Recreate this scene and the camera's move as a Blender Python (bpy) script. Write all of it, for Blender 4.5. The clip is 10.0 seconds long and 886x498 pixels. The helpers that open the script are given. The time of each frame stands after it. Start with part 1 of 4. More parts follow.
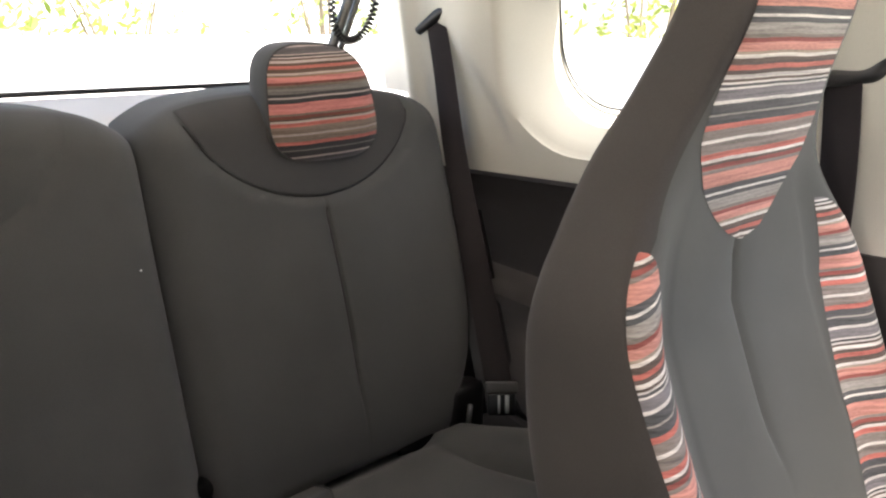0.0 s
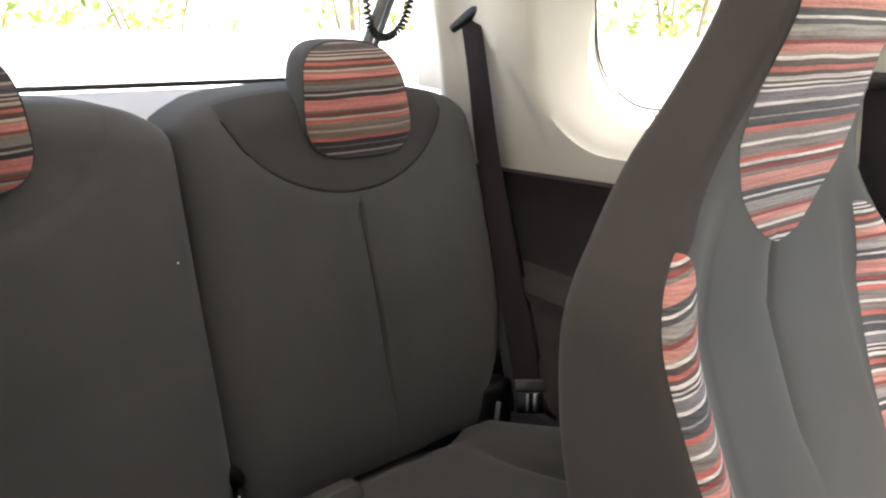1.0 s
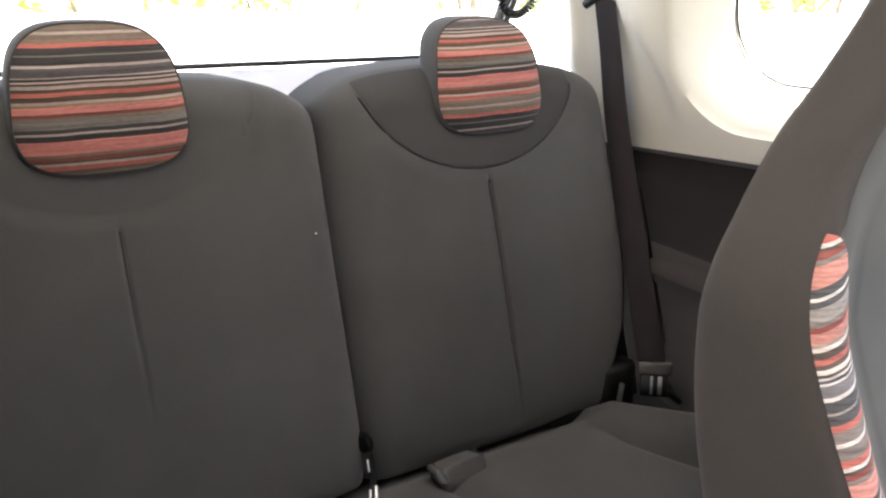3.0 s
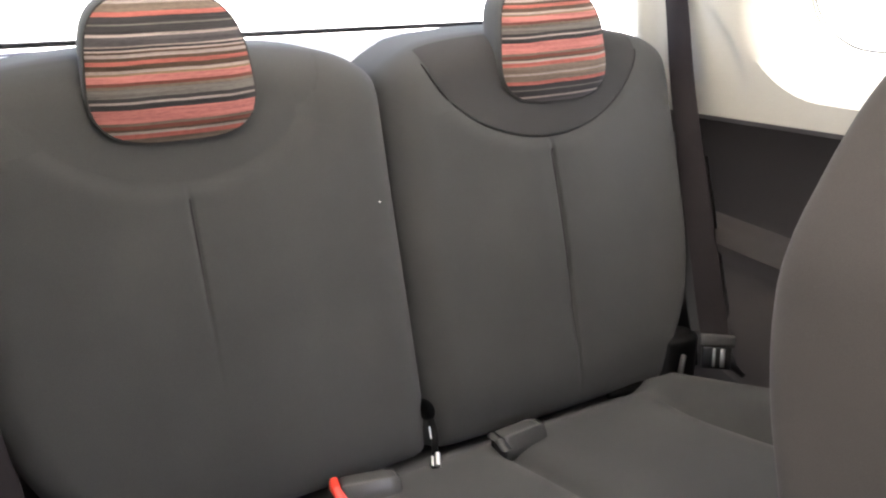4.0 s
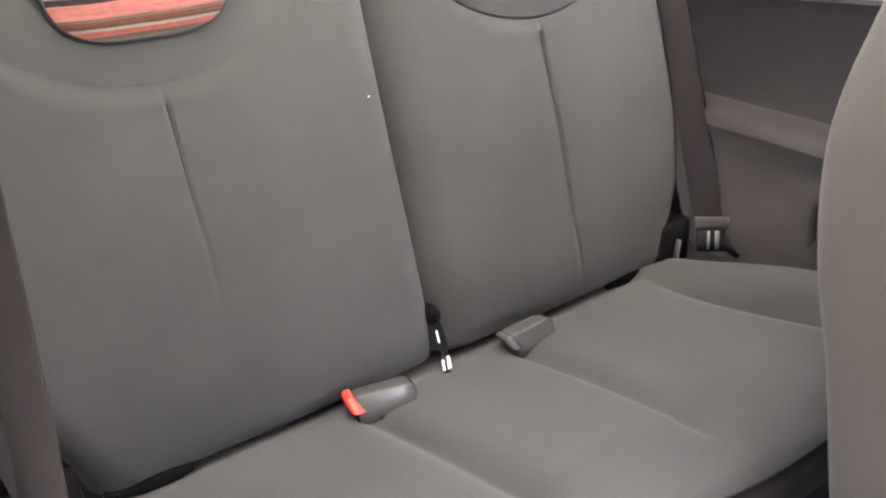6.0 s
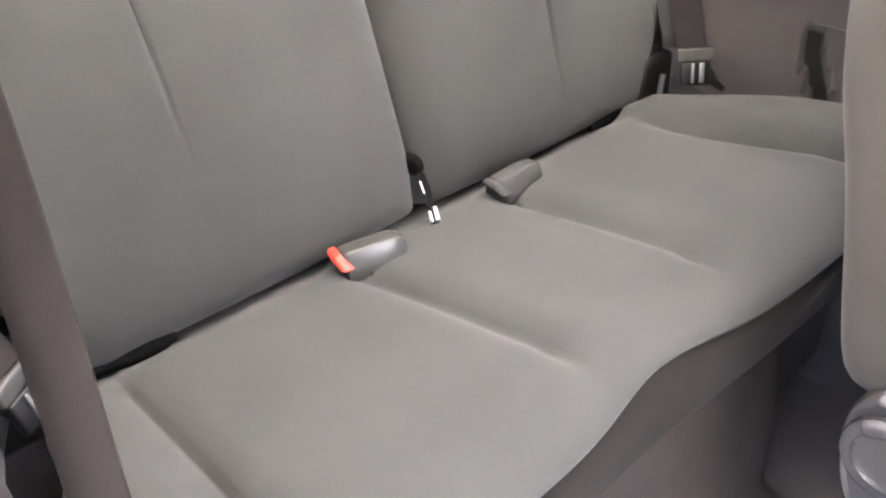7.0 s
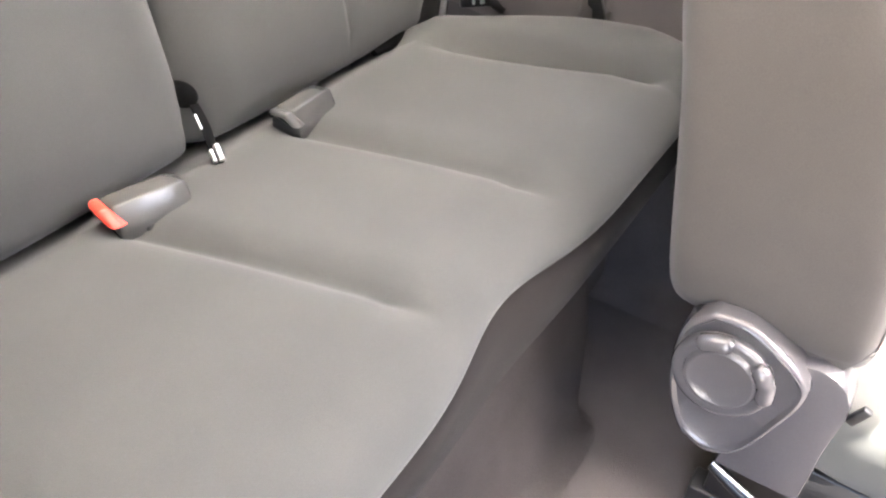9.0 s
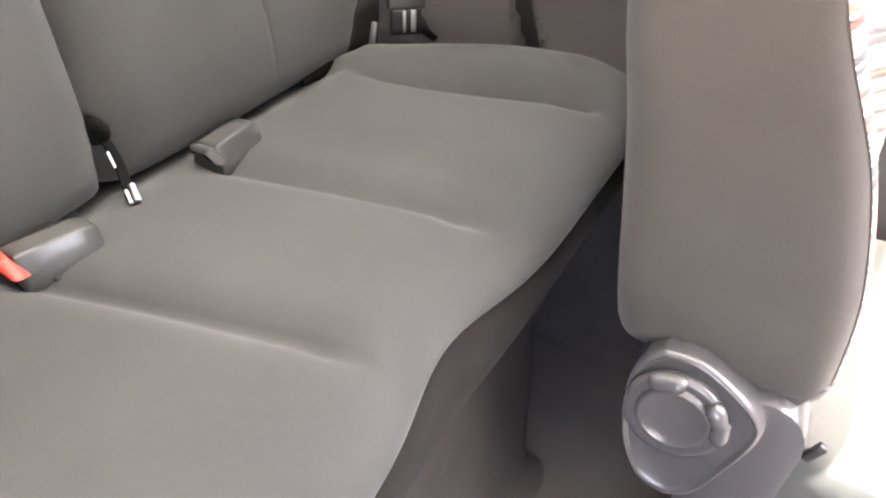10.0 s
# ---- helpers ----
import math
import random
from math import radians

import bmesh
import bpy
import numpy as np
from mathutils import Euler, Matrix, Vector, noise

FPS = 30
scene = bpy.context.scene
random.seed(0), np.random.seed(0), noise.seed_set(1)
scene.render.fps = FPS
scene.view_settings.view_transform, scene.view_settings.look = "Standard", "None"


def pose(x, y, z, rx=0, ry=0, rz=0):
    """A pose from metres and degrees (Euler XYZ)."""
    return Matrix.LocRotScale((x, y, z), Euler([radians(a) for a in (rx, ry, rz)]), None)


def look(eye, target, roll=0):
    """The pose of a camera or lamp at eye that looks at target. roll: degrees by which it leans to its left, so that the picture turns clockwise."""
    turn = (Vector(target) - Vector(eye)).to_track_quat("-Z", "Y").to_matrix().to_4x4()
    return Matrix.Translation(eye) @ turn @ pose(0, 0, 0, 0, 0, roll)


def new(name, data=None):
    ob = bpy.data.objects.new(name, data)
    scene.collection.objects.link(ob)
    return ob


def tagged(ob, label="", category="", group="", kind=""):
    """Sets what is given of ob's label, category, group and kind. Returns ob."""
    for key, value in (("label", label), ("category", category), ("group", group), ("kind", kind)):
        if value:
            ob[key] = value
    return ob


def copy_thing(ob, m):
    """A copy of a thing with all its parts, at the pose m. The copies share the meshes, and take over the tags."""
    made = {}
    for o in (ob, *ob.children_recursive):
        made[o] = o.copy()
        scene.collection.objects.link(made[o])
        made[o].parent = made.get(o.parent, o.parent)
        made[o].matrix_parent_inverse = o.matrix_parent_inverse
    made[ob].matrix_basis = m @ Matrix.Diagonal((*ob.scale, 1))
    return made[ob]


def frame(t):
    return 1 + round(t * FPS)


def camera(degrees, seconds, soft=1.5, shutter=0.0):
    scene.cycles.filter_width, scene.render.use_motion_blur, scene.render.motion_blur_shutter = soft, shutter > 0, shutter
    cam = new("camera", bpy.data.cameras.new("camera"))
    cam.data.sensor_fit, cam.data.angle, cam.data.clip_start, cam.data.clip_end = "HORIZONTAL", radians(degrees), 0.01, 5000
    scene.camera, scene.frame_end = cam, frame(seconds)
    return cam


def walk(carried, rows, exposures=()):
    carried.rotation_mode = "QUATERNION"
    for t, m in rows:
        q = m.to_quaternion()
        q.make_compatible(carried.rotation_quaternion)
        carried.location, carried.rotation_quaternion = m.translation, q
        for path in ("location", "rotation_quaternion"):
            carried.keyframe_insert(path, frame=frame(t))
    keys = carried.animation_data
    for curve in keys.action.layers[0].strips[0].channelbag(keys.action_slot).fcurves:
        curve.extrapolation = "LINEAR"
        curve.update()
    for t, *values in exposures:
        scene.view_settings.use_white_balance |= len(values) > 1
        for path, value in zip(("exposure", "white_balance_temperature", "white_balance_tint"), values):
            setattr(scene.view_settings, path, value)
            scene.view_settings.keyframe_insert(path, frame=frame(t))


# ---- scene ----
EXPOSURES = [(0, 2.8, 6450, 10), (2, 2.85, 6400, 10), (3.2, 3.35, 6300, 11), (4.5, 4.0, 6250, 11), (5.2, 4.3, 6250, 11), (6.3, 5.0, 6250, 12), (7.5, 5.55, 6300, 12), (8.4, 5.9, 6350, 12), (9, 5.55, 6350, 11), (10, 5.2, 6350, 11)]
cam = camera(56.8, 10.0, soft=2.2)
PATH = [
    (0, (-0.4325, -0.9056, 1.0604), (0.8883, 0.5003, 0.5308), 0.48),
    (0.5, (-0.4356, -0.9041, 1.0646), (0.8620, 0.5211, 0.5315), 0.84),
    (1, (-0.4435, -0.9027, 1.0619), (0.8308, 0.5430, 0.5249), 0.94),
    (1.5, (-0.4512, -0.9019, 1.0579), (0.7792, 0.5789, 0.5141), 1.12),
    (2, (-0.4574, -0.9014, 1.0556), (0.7356, 0.6086, 0.5117), 0.91),
    (2.5, (-0.4628, -0.9003, 1.0558), (0.6676, 0.6457, 0.4799), 0.93),
    (3, (-0.4687, -0.8974, 1.0578), (0.5800, 0.7025, 0.4734), 0.18),
    (3.2, (-0.4715, -0.8954, 1.0588), (0.5432, 0.7175, 0.4527), 0.09),
    (4.3, (-0.4932, -0.8732, 1.0585), (0.4370, 0.7687, 0.3946), -0.65),
    (4.5, (-0.4982, -0.8668, 1.0564), (0.4344, 0.7712, 0.3878), -0.92),
    (5, (-0.5114, -0.8473, 1.0475), (0.4210, 0.7660, 0.3236), -0.81),
    (5.2, (-0.5167, -0.8381, 1.0423), (0.3946, 0.7764, 0.2930), -1.39),
    (6.3, (-0.5412, -0.7756, 0.9982), (0.5291, 0.6436, 0.0821), -3.29),
    (6.5, (-0.5443, -0.7626, 0.9880), (0.5357, 0.6081, 0.0111), -3.26),
    (7, (-0.5493, -0.7286, 0.9615), (0.4665, 0.5688, -0.1718), -4.43),
    (7.5, (-0.5508, -0.6939, 0.9355), (0.4699, 0.4891, -0.3135), -3.48),
    (8, (-0.5490, -0.6603, 0.9130), (0.5593, 0.4071, -0.3643), -1.80),
    (8.5, (-0.5445, -0.6296, 0.8960), (0.7225, 0.2568, -0.3708), 2.10),
    (9, (-0.5370, -0.6038, 0.8850), (0.8406, 0.1566, -0.3501), 4.96),
    (9.5, (-0.5240, -0.5851, 0.8779), (0.9161, 0.1020, -0.3277), 6.20),
    (10, (-0.4992, -0.5760, 0.8685), (0.9882, 0.0627, -0.3049), 6.88),
]
walk(cam, [(t, look(eye, target, roll)) for t, eye, target, roll in PATH], EXPOSURES)
# world, sun and exposure
SUN_EL, SUN_AZ = 63.0, 3.0          # degrees above the horizon; degrees from the car's nose towards its right side
world = bpy.data.worlds.new("sky")
scene.world = world
world.use_nodes = True
wn = world.node_tree
sky = wn.nodes.new("ShaderNodeTexSky")
sky.sky_type = 'NISHITA'
sky.sun_disc = False
sun_dir = Vector((-math.sin(radians(SUN_AZ)) * math.cos(radians(SUN_EL)), -math.cos(radians(SUN_AZ)) * math.cos(radians(SUN_EL)), math.sin(radians(SUN_EL))))
sky.sun_elevation = radians(SUN_EL)
sky.sun_rotation = math.atan2(sun_dir.x, sun_dir.y)
sky.air_density, sky.dust_density, sky.ozone_density = 0.7, 6.0, 0.6
wn.links.new(sky.outputs[0], wn.nodes["Background"].inputs[0])
wn.nodes["Background"].inputs[1].default_value = 0.15
sun = new("sun", bpy.data.lights.new("sun", 'SUN'))
sun.data.energy, sun.data.angle, sun.data.color = 5.0, radians(0.6), (1.0, 0.95, 0.87)
sun.matrix_world = look((0, 0, 6), (-sun_dir.x, -sun_dir.y, 6 - sun_dir.z))


# ---- materials ----
def material(name, rough=0.8, metal=0.0, spec=0.5):
    m = bpy.data.materials.new(name)
    m.use_nodes = True
    b = m.node_tree.nodes["Principled BSDF"]
    b.inputs["Roughness"].default_value = rough
    b.inputs["Metallic"].default_value = metal
    b.inputs["Specular IOR Level"].default_value = spec
    return m, m.node_tree.nodes, m.node_tree.links, b


def noise_node(n, l, scale, detail=3.0, stretch=None):
    tc = n.new("ShaderNodeTexCoord")
    t = n.new("ShaderNodeTexNoise")
    t.inputs["Scale"].default_value, t.inputs["Detail"].default_value = scale, detail
    if stretch:
        mp = n.new("ShaderNodeMapping")
        mp.inputs["Scale"].default_value = stretch
        l.new(tc.outputs["Object"], mp.inputs[0])
        l.new(mp.outputs[0], t.inputs["Vector"])
    else:
        l.new(tc.outputs["Object"], t.inputs["Vector"])
    return t


def surface(name, dark, light, rough, fine=900.0, coarse=6.0, bump=0.15, metal=0.0, spec=0.5, sheen=0.0, depth=0.0006):
    """Two-scale colour variation with a fine relief."""
    m, n, l, b = material(name, rough, metal, spec)
    big, small = noise_node(n, l, coarse, 4.0), noise_node(n, l, fine, 2.0)
    mix = n.new("ShaderNodeMath")
    mix.operation = 'MULTIPLY_ADD'
    mix.inputs[1].default_value = 0.45
    l.new(small.outputs[0], mix.inputs[0])
    half = n.new("ShaderNodeMath")
    half.operation = 'MULTIPLY'
    half.inputs[1].default_value = 0.55
    l.new(big.outputs[0], half.inputs[0])
    l.new(half.outputs[0], mix.inputs[2])
    ramp = n.new("ShaderNodeValToRGB")
    ramp.color_ramp.elements[0].position, ramp.color_ramp.elements[1].position = 0.3, 0.7
    ramp.color_ramp.elements[0].color, ramp.color_ramp.elements[1].color = (*dark, 1), (*light, 1)
    l.new(mix.outputs[0], ramp.inputs[0])
    l.new(ramp.outputs[0], b.inputs["Base Color"])
    bp = n.new("ShaderNodeBump")
    bp.inputs["Strength"].default_value, bp.inputs["Distance"].default_value = bump, depth
    l.new(small.outputs[0], bp.inputs["Height"])
    l.new(bp.outputs[0], b.inputs["Normal"])
    if sheen:
        b.inputs["Sheen Weight"].default_value, b.inputs["Sheen Roughness"].default_value = sheen, 0.55
    return m


TAUPE, LIGHT, MAUVE, SLATE = (0.25, 0.215, 0.19), (0.36, 0.33, 0.295), (0.23, 0.21, 0.215), (0.10, 0.10, 0.10)
ROSE, CORAL, BRICK, TAN, CREAM, UMBER = (0.60, 0.28, 0.225), (0.53, 0.165, 0.13), (0.30, 0.09, 0.075), (0.36, 0.30, 0.24), (0.74, 0.69, 0.63), (0.13, 0.10, 0.085)
STRIPES_FRONT = ((15, TAUPE), (17, BRICK), (12, UMBER), (11, CREAM), (25, CORAL), (41, TAUPE), (14, CREAM), (34, TAUPE), (21, CORAL), (33, SLATE), (7, LIGHT), (36, SLATE), (13, CREAM), (38, MAUVE), (8, CREAM),
                 (12, SLATE), (8, CREAM), (10, UMBER), (16, CREAM), (14, UMBER), (20, CORAL), (22, UMBER), (13, CREAM), (10, TAN), (31, ROSE), (16, BRICK), (13, TAUPE), (39, LIGHT), (18, SLATE), (10, CREAM), (27, SLATE), (61, ROSE))
# rear headrest stripes: same cloth, darkened in colour for the shade, turned upside down
SHADED = {ROSE: (0.46, 0.17, 0.15), CORAL: (0.42, 0.125, 0.10), BRICK: (0.16, 0.055, 0.04), UMBER: (0.085, 0.055, 0.038), SLATE: (0.04, 0.036, 0.037),
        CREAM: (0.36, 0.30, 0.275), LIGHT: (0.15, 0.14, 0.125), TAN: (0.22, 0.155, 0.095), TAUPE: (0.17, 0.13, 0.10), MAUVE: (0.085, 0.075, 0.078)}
STRIPES_REAR = [(w, SHADED[c]) for w, c in STRIPES_FRONT[::-1]]


def striped_cloth(name, period, offset, stripes, slant=0.0):
    """Woven cloth with stripes of many colours, by height on the thing; slant: their rise across it."""
    m, n, l, b = material(name, 0.9, 0.0, 0.2)
    tc = n.new("ShaderNodeTexCoord")
    sep = n.new("ShaderNodeSeparateXYZ")
    l.new(tc.outputs["Object"], sep.inputs[0])
    wob = noise_node(n, l, 14.0, 2.0)
    z = n.new("ShaderNodeMath")
    z.operation = 'MULTIPLY_ADD'
    z.inputs[1].default_value = 0.0035
    l.new(wob.outputs[0], z.inputs[0])
    tilt = n.new("ShaderNodeMath")
    tilt.operation = 'MULTIPLY_ADD'
    tilt.inputs[1].default_value = -slant
    l.new(sep.outputs[0], tilt.inputs[0])
    l.new(sep.outputs[2], tilt.inputs[2])
    l.new(tilt.outputs[0], z.inputs[2])
    k = n.new("ShaderNodeMath")
    k.operation = 'MULTIPLY_ADD'
    k.inputs[1].default_value, k.inputs[2].default_value = 1.0 / period, offset
    l.new(z.outputs[0], k.inputs[0])
    fr = n.new("ShaderNodeMath")
    fr.operation = 'FRACT'
    l.new(k.outputs[0], fr.inputs[0])
    ramp = n.new("ShaderNodeValToRGB")
    ramp.color_ramp.interpolation = 'CONSTANT'
    ramp.color_ramp.elements.remove(ramp.color_ramp.elements[1])
    total, at = sum(w for w, _ in stripes), 0.0
    for i, (w, c) in enumerate(stripes):
        e = ramp.color_ramp.elements[i] if i < 1 else ramp.color_ramp.elements.new(at / total)
        e.position = at / total
        e.color = (*c, 1)
        at += w
    l.new(fr.outputs[0], ramp.inputs[0])
    yarn = noise_node(n, l, 500.0, 2.0, (0.25, 0.25, 2.0))
    pick = noise_node(n, l, 300.0, 1.0, (0.03, 0.03, 1.0))
    lines = n.new("ShaderNodeMath")
    lines.operation = 'MULTIPLY_ADD'
    lines.inputs[1].default_value = 0.6
    l.new(pick.outputs[0], lines.inputs[0])
    thread = n.new("ShaderNodeMath")
    thread.operation = 'MULTIPLY'
    thread.inputs[1].default_value = 0.4
    l.new(yarn.outputs[0], thread.inputs[0])
    l.new(thread.outputs[0], lines.inputs[2])
    mul = n.new("ShaderNodeMix")
    mul.data_type, mul.blend_type = 'RGBA', 'MULTIPLY'
    mul.inputs[0].default_value = 0.7
    tone = n.new("ShaderNodeValToRGB")
    tone.color_ramp.elements[0].position, tone.color_ramp.elements[1].position = 0.32, 0.62
    tone.color_ramp.elements[0].color, tone.color_ramp.elements[1].color = (0.28, 0.28, 0.29, 1), (1.0, 1.0, 1.0, 1)
    l.new(lines.outputs[0], tone.inputs[0])
    l.new(ramp.outputs[0], mul.inputs[6])
    l.new(tone.outputs[0], mul.inputs[7])
    l.new(mul.outputs[2], b.inputs["Base Color"])
    bp = n.new("ShaderNodeBump")
    bp.inputs["Strength"].default_value, bp.inputs["Distance"].default_value = 0.3, 0.0006
    l.new(yarn.outputs[0], bp.inputs["Height"])
    l.new(bp.outputs[0], b.inputs["Normal"])
    b.inputs["Sheen Weight"].default_value = 0.1
    return m


# one grey cloth with light painted in: paler on front seats, darker on the bench
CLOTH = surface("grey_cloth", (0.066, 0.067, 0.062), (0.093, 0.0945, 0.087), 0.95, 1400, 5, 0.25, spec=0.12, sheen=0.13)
CLOTH_SHADED = surface("grey_cloth_shaded", (0.047, 0.047, 0.0455), (0.067, 0.067, 0.064), 0.95, 1200, 6, 0.3, spec=0.12, sheen=0.10)
CLOTH_DARK = surface("black_cloth", (0.022, 0.021, 0.021), (0.034, 0.032, 0.031), 0.95, 1400, 7, 0.25, spec=0.12, sheen=0.04)
COLLAR = surface("collar_cloth", (0.039, 0.038, 0.037), (0.053, 0.051, 0.050), 0.95, 1400, 7, 0.25, spec=0.12, sheen=0.04)
TRIM_BROWN = surface("brown_grey_trim", (0.045, 0.040, 0.038), (0.059, 0.053, 0.050), 0.55, 700, 4, 0.25, spec=0.35)
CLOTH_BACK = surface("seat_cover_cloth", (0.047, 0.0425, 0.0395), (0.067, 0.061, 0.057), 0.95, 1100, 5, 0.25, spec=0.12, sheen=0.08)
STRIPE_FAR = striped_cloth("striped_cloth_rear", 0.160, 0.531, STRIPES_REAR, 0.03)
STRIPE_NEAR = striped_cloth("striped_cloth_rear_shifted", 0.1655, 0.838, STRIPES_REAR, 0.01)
STRIPE_BOLSTER = striped_cloth("striped_cloth_bolster", 0.1595, 0.578, STRIPES_FRONT, 0.3)
STRIPE_TURNED = striped_cloth("striped_cloth_turned", 0.163, 0.560, STRIPES_FRONT[::-1], 0.07)
STRIPE_FRONT = striped_cloth("striped_cloth_front", 0.166, 0.707, STRIPES_FRONT)
# valance colour darkened to hold the shade under the cushion's nose
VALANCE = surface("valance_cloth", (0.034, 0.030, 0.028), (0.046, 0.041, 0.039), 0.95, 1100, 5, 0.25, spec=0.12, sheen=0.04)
CARPET = surface("carpet", (0.058, 0.052, 0.050), (0.096, 0.087, 0.084), 1.0, 700, 9, 0.8, spec=0.05, depth=0.002)
TRIM_LIGHT = surface("beige_trim", (0.47, 0.455, 0.395), (0.53, 0.51, 0.445), 0.55, 600, 3, 0.12, spec=0.4)
TRIM_DARK = surface("charcoal_trim", (0.026, 0.023, 0.023), (0.036, 0.032, 0.031), 0.6, 700, 4, 0.3, spec=0.35)
TRIM_GREY = surface("grey_trim", (0.15, 0.145, 0.14), (0.19, 0.185, 0.175), 0.5, 700, 5, 0.2, spec=0.4)
PLASTIC_GREY = surface("grey_plastic", (0.056, 0.053, 0.056), (0.072, 0.068, 0.072), 0.26, 800, 6, 0.06, spec=0.6)
PLASTIC_BUCKLE = surface("buckle_plastic", (0.056, 0.055, 0.053), (0.070, 0.068, 0.066), 0.27, 800, 20, 0.06, spec=0.4)
PLASTIC_BLACK = surface("black_plastic", (0.006, 0.006, 0.006), (0.011, 0.010, 0.011), 0.45, 800, 15, 0.1, spec=0.5)
RED_BUTTON = surface("red_plastic", (0.75, 0.05, 0.03), (0.85, 0.07, 0.045), 0.35, 900, 20, 0.05)
CHROME = surface("chrome", (0.72, 0.72, 0.72), (0.82, 0.82, 0.82), 0.30, 300, 20, 0.05, metal=1.0)
RUBBER = surface("black_rubber", (0.003, 0.003, 0.003), (0.005, 0.005, 0.005), 0.85, 500, 20, 0.2, spec=0.1)
STEEL = surface("steel", (0.35, 0.35, 0.36), (0.45, 0.45, 0.46), 0.3, 500, 20, 0.1, metal=1.0)
WEBBING = surface("belt_webbing", (0.018, 0.015, 0.016), (0.028, 0.024, 0.025), 0.8, 900, 12, 0.4, spec=0.12)
SHELF = surface("shelf_trim", (0.80, 0.79, 0.77), (0.85, 0.84, 0.82), 0.6, 500, 5, 0.1, spec=0.5)
PAINT = surface("white_paint", (0.74, 0.74, 0.73), (0.79, 0.79, 0.78), 0.3, 200, 2, 0.02)
HEADLINER = surface("headliner_felt", (0.43, 0.415, 0.39), (0.49, 0.475, 0.45), 1.0, 900, 4, 0.3)
CONCRETE = surface("concrete", (0.30, 0.29, 0.27), (0.40, 0.385, 0.36), 0.9, 60, 0.8, 0.8, depth=0.01)
BARK = surface("bark", (0.08, 0.06, 0.04), (0.15, 0.12, 0.09), 0.95, 40, 4, 0.6, depth=0.01)


def leaf_material(name, a, b_):
    m, n, l, b = material(name, 0.5, 0.0, 0.4)
    geo = n.new("ShaderNodeNewGeometry")
    ramp = n.new("ShaderNodeValToRGB")
    ramp.color_ramp.elements[0].color, ramp.color_ramp.elements[1].color = (*a, 1), (*b_, 1)
    l.new(geo.outputs["Random Per Island"], ramp.inputs[0])
    l.new(ramp.outputs[0], b.inputs["Base Color"])
    tr = n.new("ShaderNodeBsdfTranslucent")
    l.new(ramp.outputs[0], tr.inputs[0])
    mx = n.new("ShaderNodeMixShader")
    mx.inputs[0].default_value = 0.5
    l.new(b.outputs[0], mx.inputs[1])
    l.new(tr.outputs[0], mx.inputs[2])
    l.new(mx.outputs[0], n["Material Output"].inputs[0])
    return m


LEAF = leaf_material("leaves", (0.12, 0.17, 0.035), (0.29, 0.31, 0.075))
gm, gn, gl, gb = material("window_glass", 0.0, 0.0, 0.5)
gn.remove(gb)
tb, gb2, gmix, fres = gn.new("ShaderNodeBsdfTransparent"), gn.new("ShaderNodeBsdfGlossy"), gn.new("ShaderNodeMixShader"), gn.new("ShaderNodeLayerWeight")
tb.inputs[0].default_value = (0.94, 0.96, 0.95, 1)
gb2.inputs["Roughness"].default_value = 0.01
rise, gain = gn.new("ShaderNodeMath"), gn.new("ShaderNodeMath")
rise.operation, gain.operation = 'POWER', 'MULTIPLY_ADD'
rise.inputs[1].default_value, gain.inputs[1].default_value, gain.inputs[2].default_value = 4.0, 0.5, 0.035
fres.inputs[0].default_value = 0.5
gl.new(fres.outputs["Facing"], rise.inputs[0])
gl.new(rise.outputs[0], gain.inputs[0])
gl.new(gain.outputs[0], gmix.inputs[0])
gl.new(tb.outputs[0], gmix.inputs[1])
gl.new(gb2.outputs[0], gmix.inputs[2])
gl.new(gmix.outputs[0], gn["Material Output"].inputs[0])
GLASS = gm


# ---- mesh helpers ----
BASES = {}


def thing(name, base, label, category, group="", kind=""):
    e = new(name)
    e.location = base
    e.empty_display_size = 0.05
    BASES[e.name] = Vector(base)
    return tagged(e, label, category, group, kind)


def part(name, bm, mat, parent, label="", smooth=True):
    """One mesh object under a thing or a part; the bmesh is given in world metres."""
    base = BASES[parent.name]
    bmesh.ops.translate(bm, verts=bm.verts, vec=-base)
    bmesh.ops.recalc_face_normals(bm, faces=bm.faces)
    me = bpy.data.meshes.new(name)
    bm.to_mesh(me)
    bm.free()
    me.materials.append(mat)
    if smooth:
        me.shade_smooth()
        me.set_sharp_from_angle(angle=radians(50))
    ob = new(name, me)
    ob.parent = parent
    BASES[ob.name] = base
    return tagged(ob, label)


def solid(name, bm, mat, label, category, group="", kind="", base=None, smooth=True):
    """A thing that is one mesh."""
    if base is None:
        vs = [v.co for v in bm.verts]
        base = ((min(v.x for v in vs) + max(v.x for v in vs)) / 2, (min(v.y for v in vs) + max(v.y for v in vs)) / 2, min(v.z for v in vs))
    base = Vector(base)
    bmesh.ops.translate(bm, verts=bm.verts, vec=-base)
    bmesh.ops.recalc_face_normals(bm, faces=bm.faces)
    me = bpy.data.meshes.new(name)
    bm.to_mesh(me)
    bm.free()
    me.materials.append(mat)
    if smooth:
        me.shade_smooth()
        me.set_sharp_from_angle(angle=radians(50))
    ob = new(name, me)
    ob.location = base
    BASES[ob.name] = base
    return tagged(ob, label, category, group, kind)


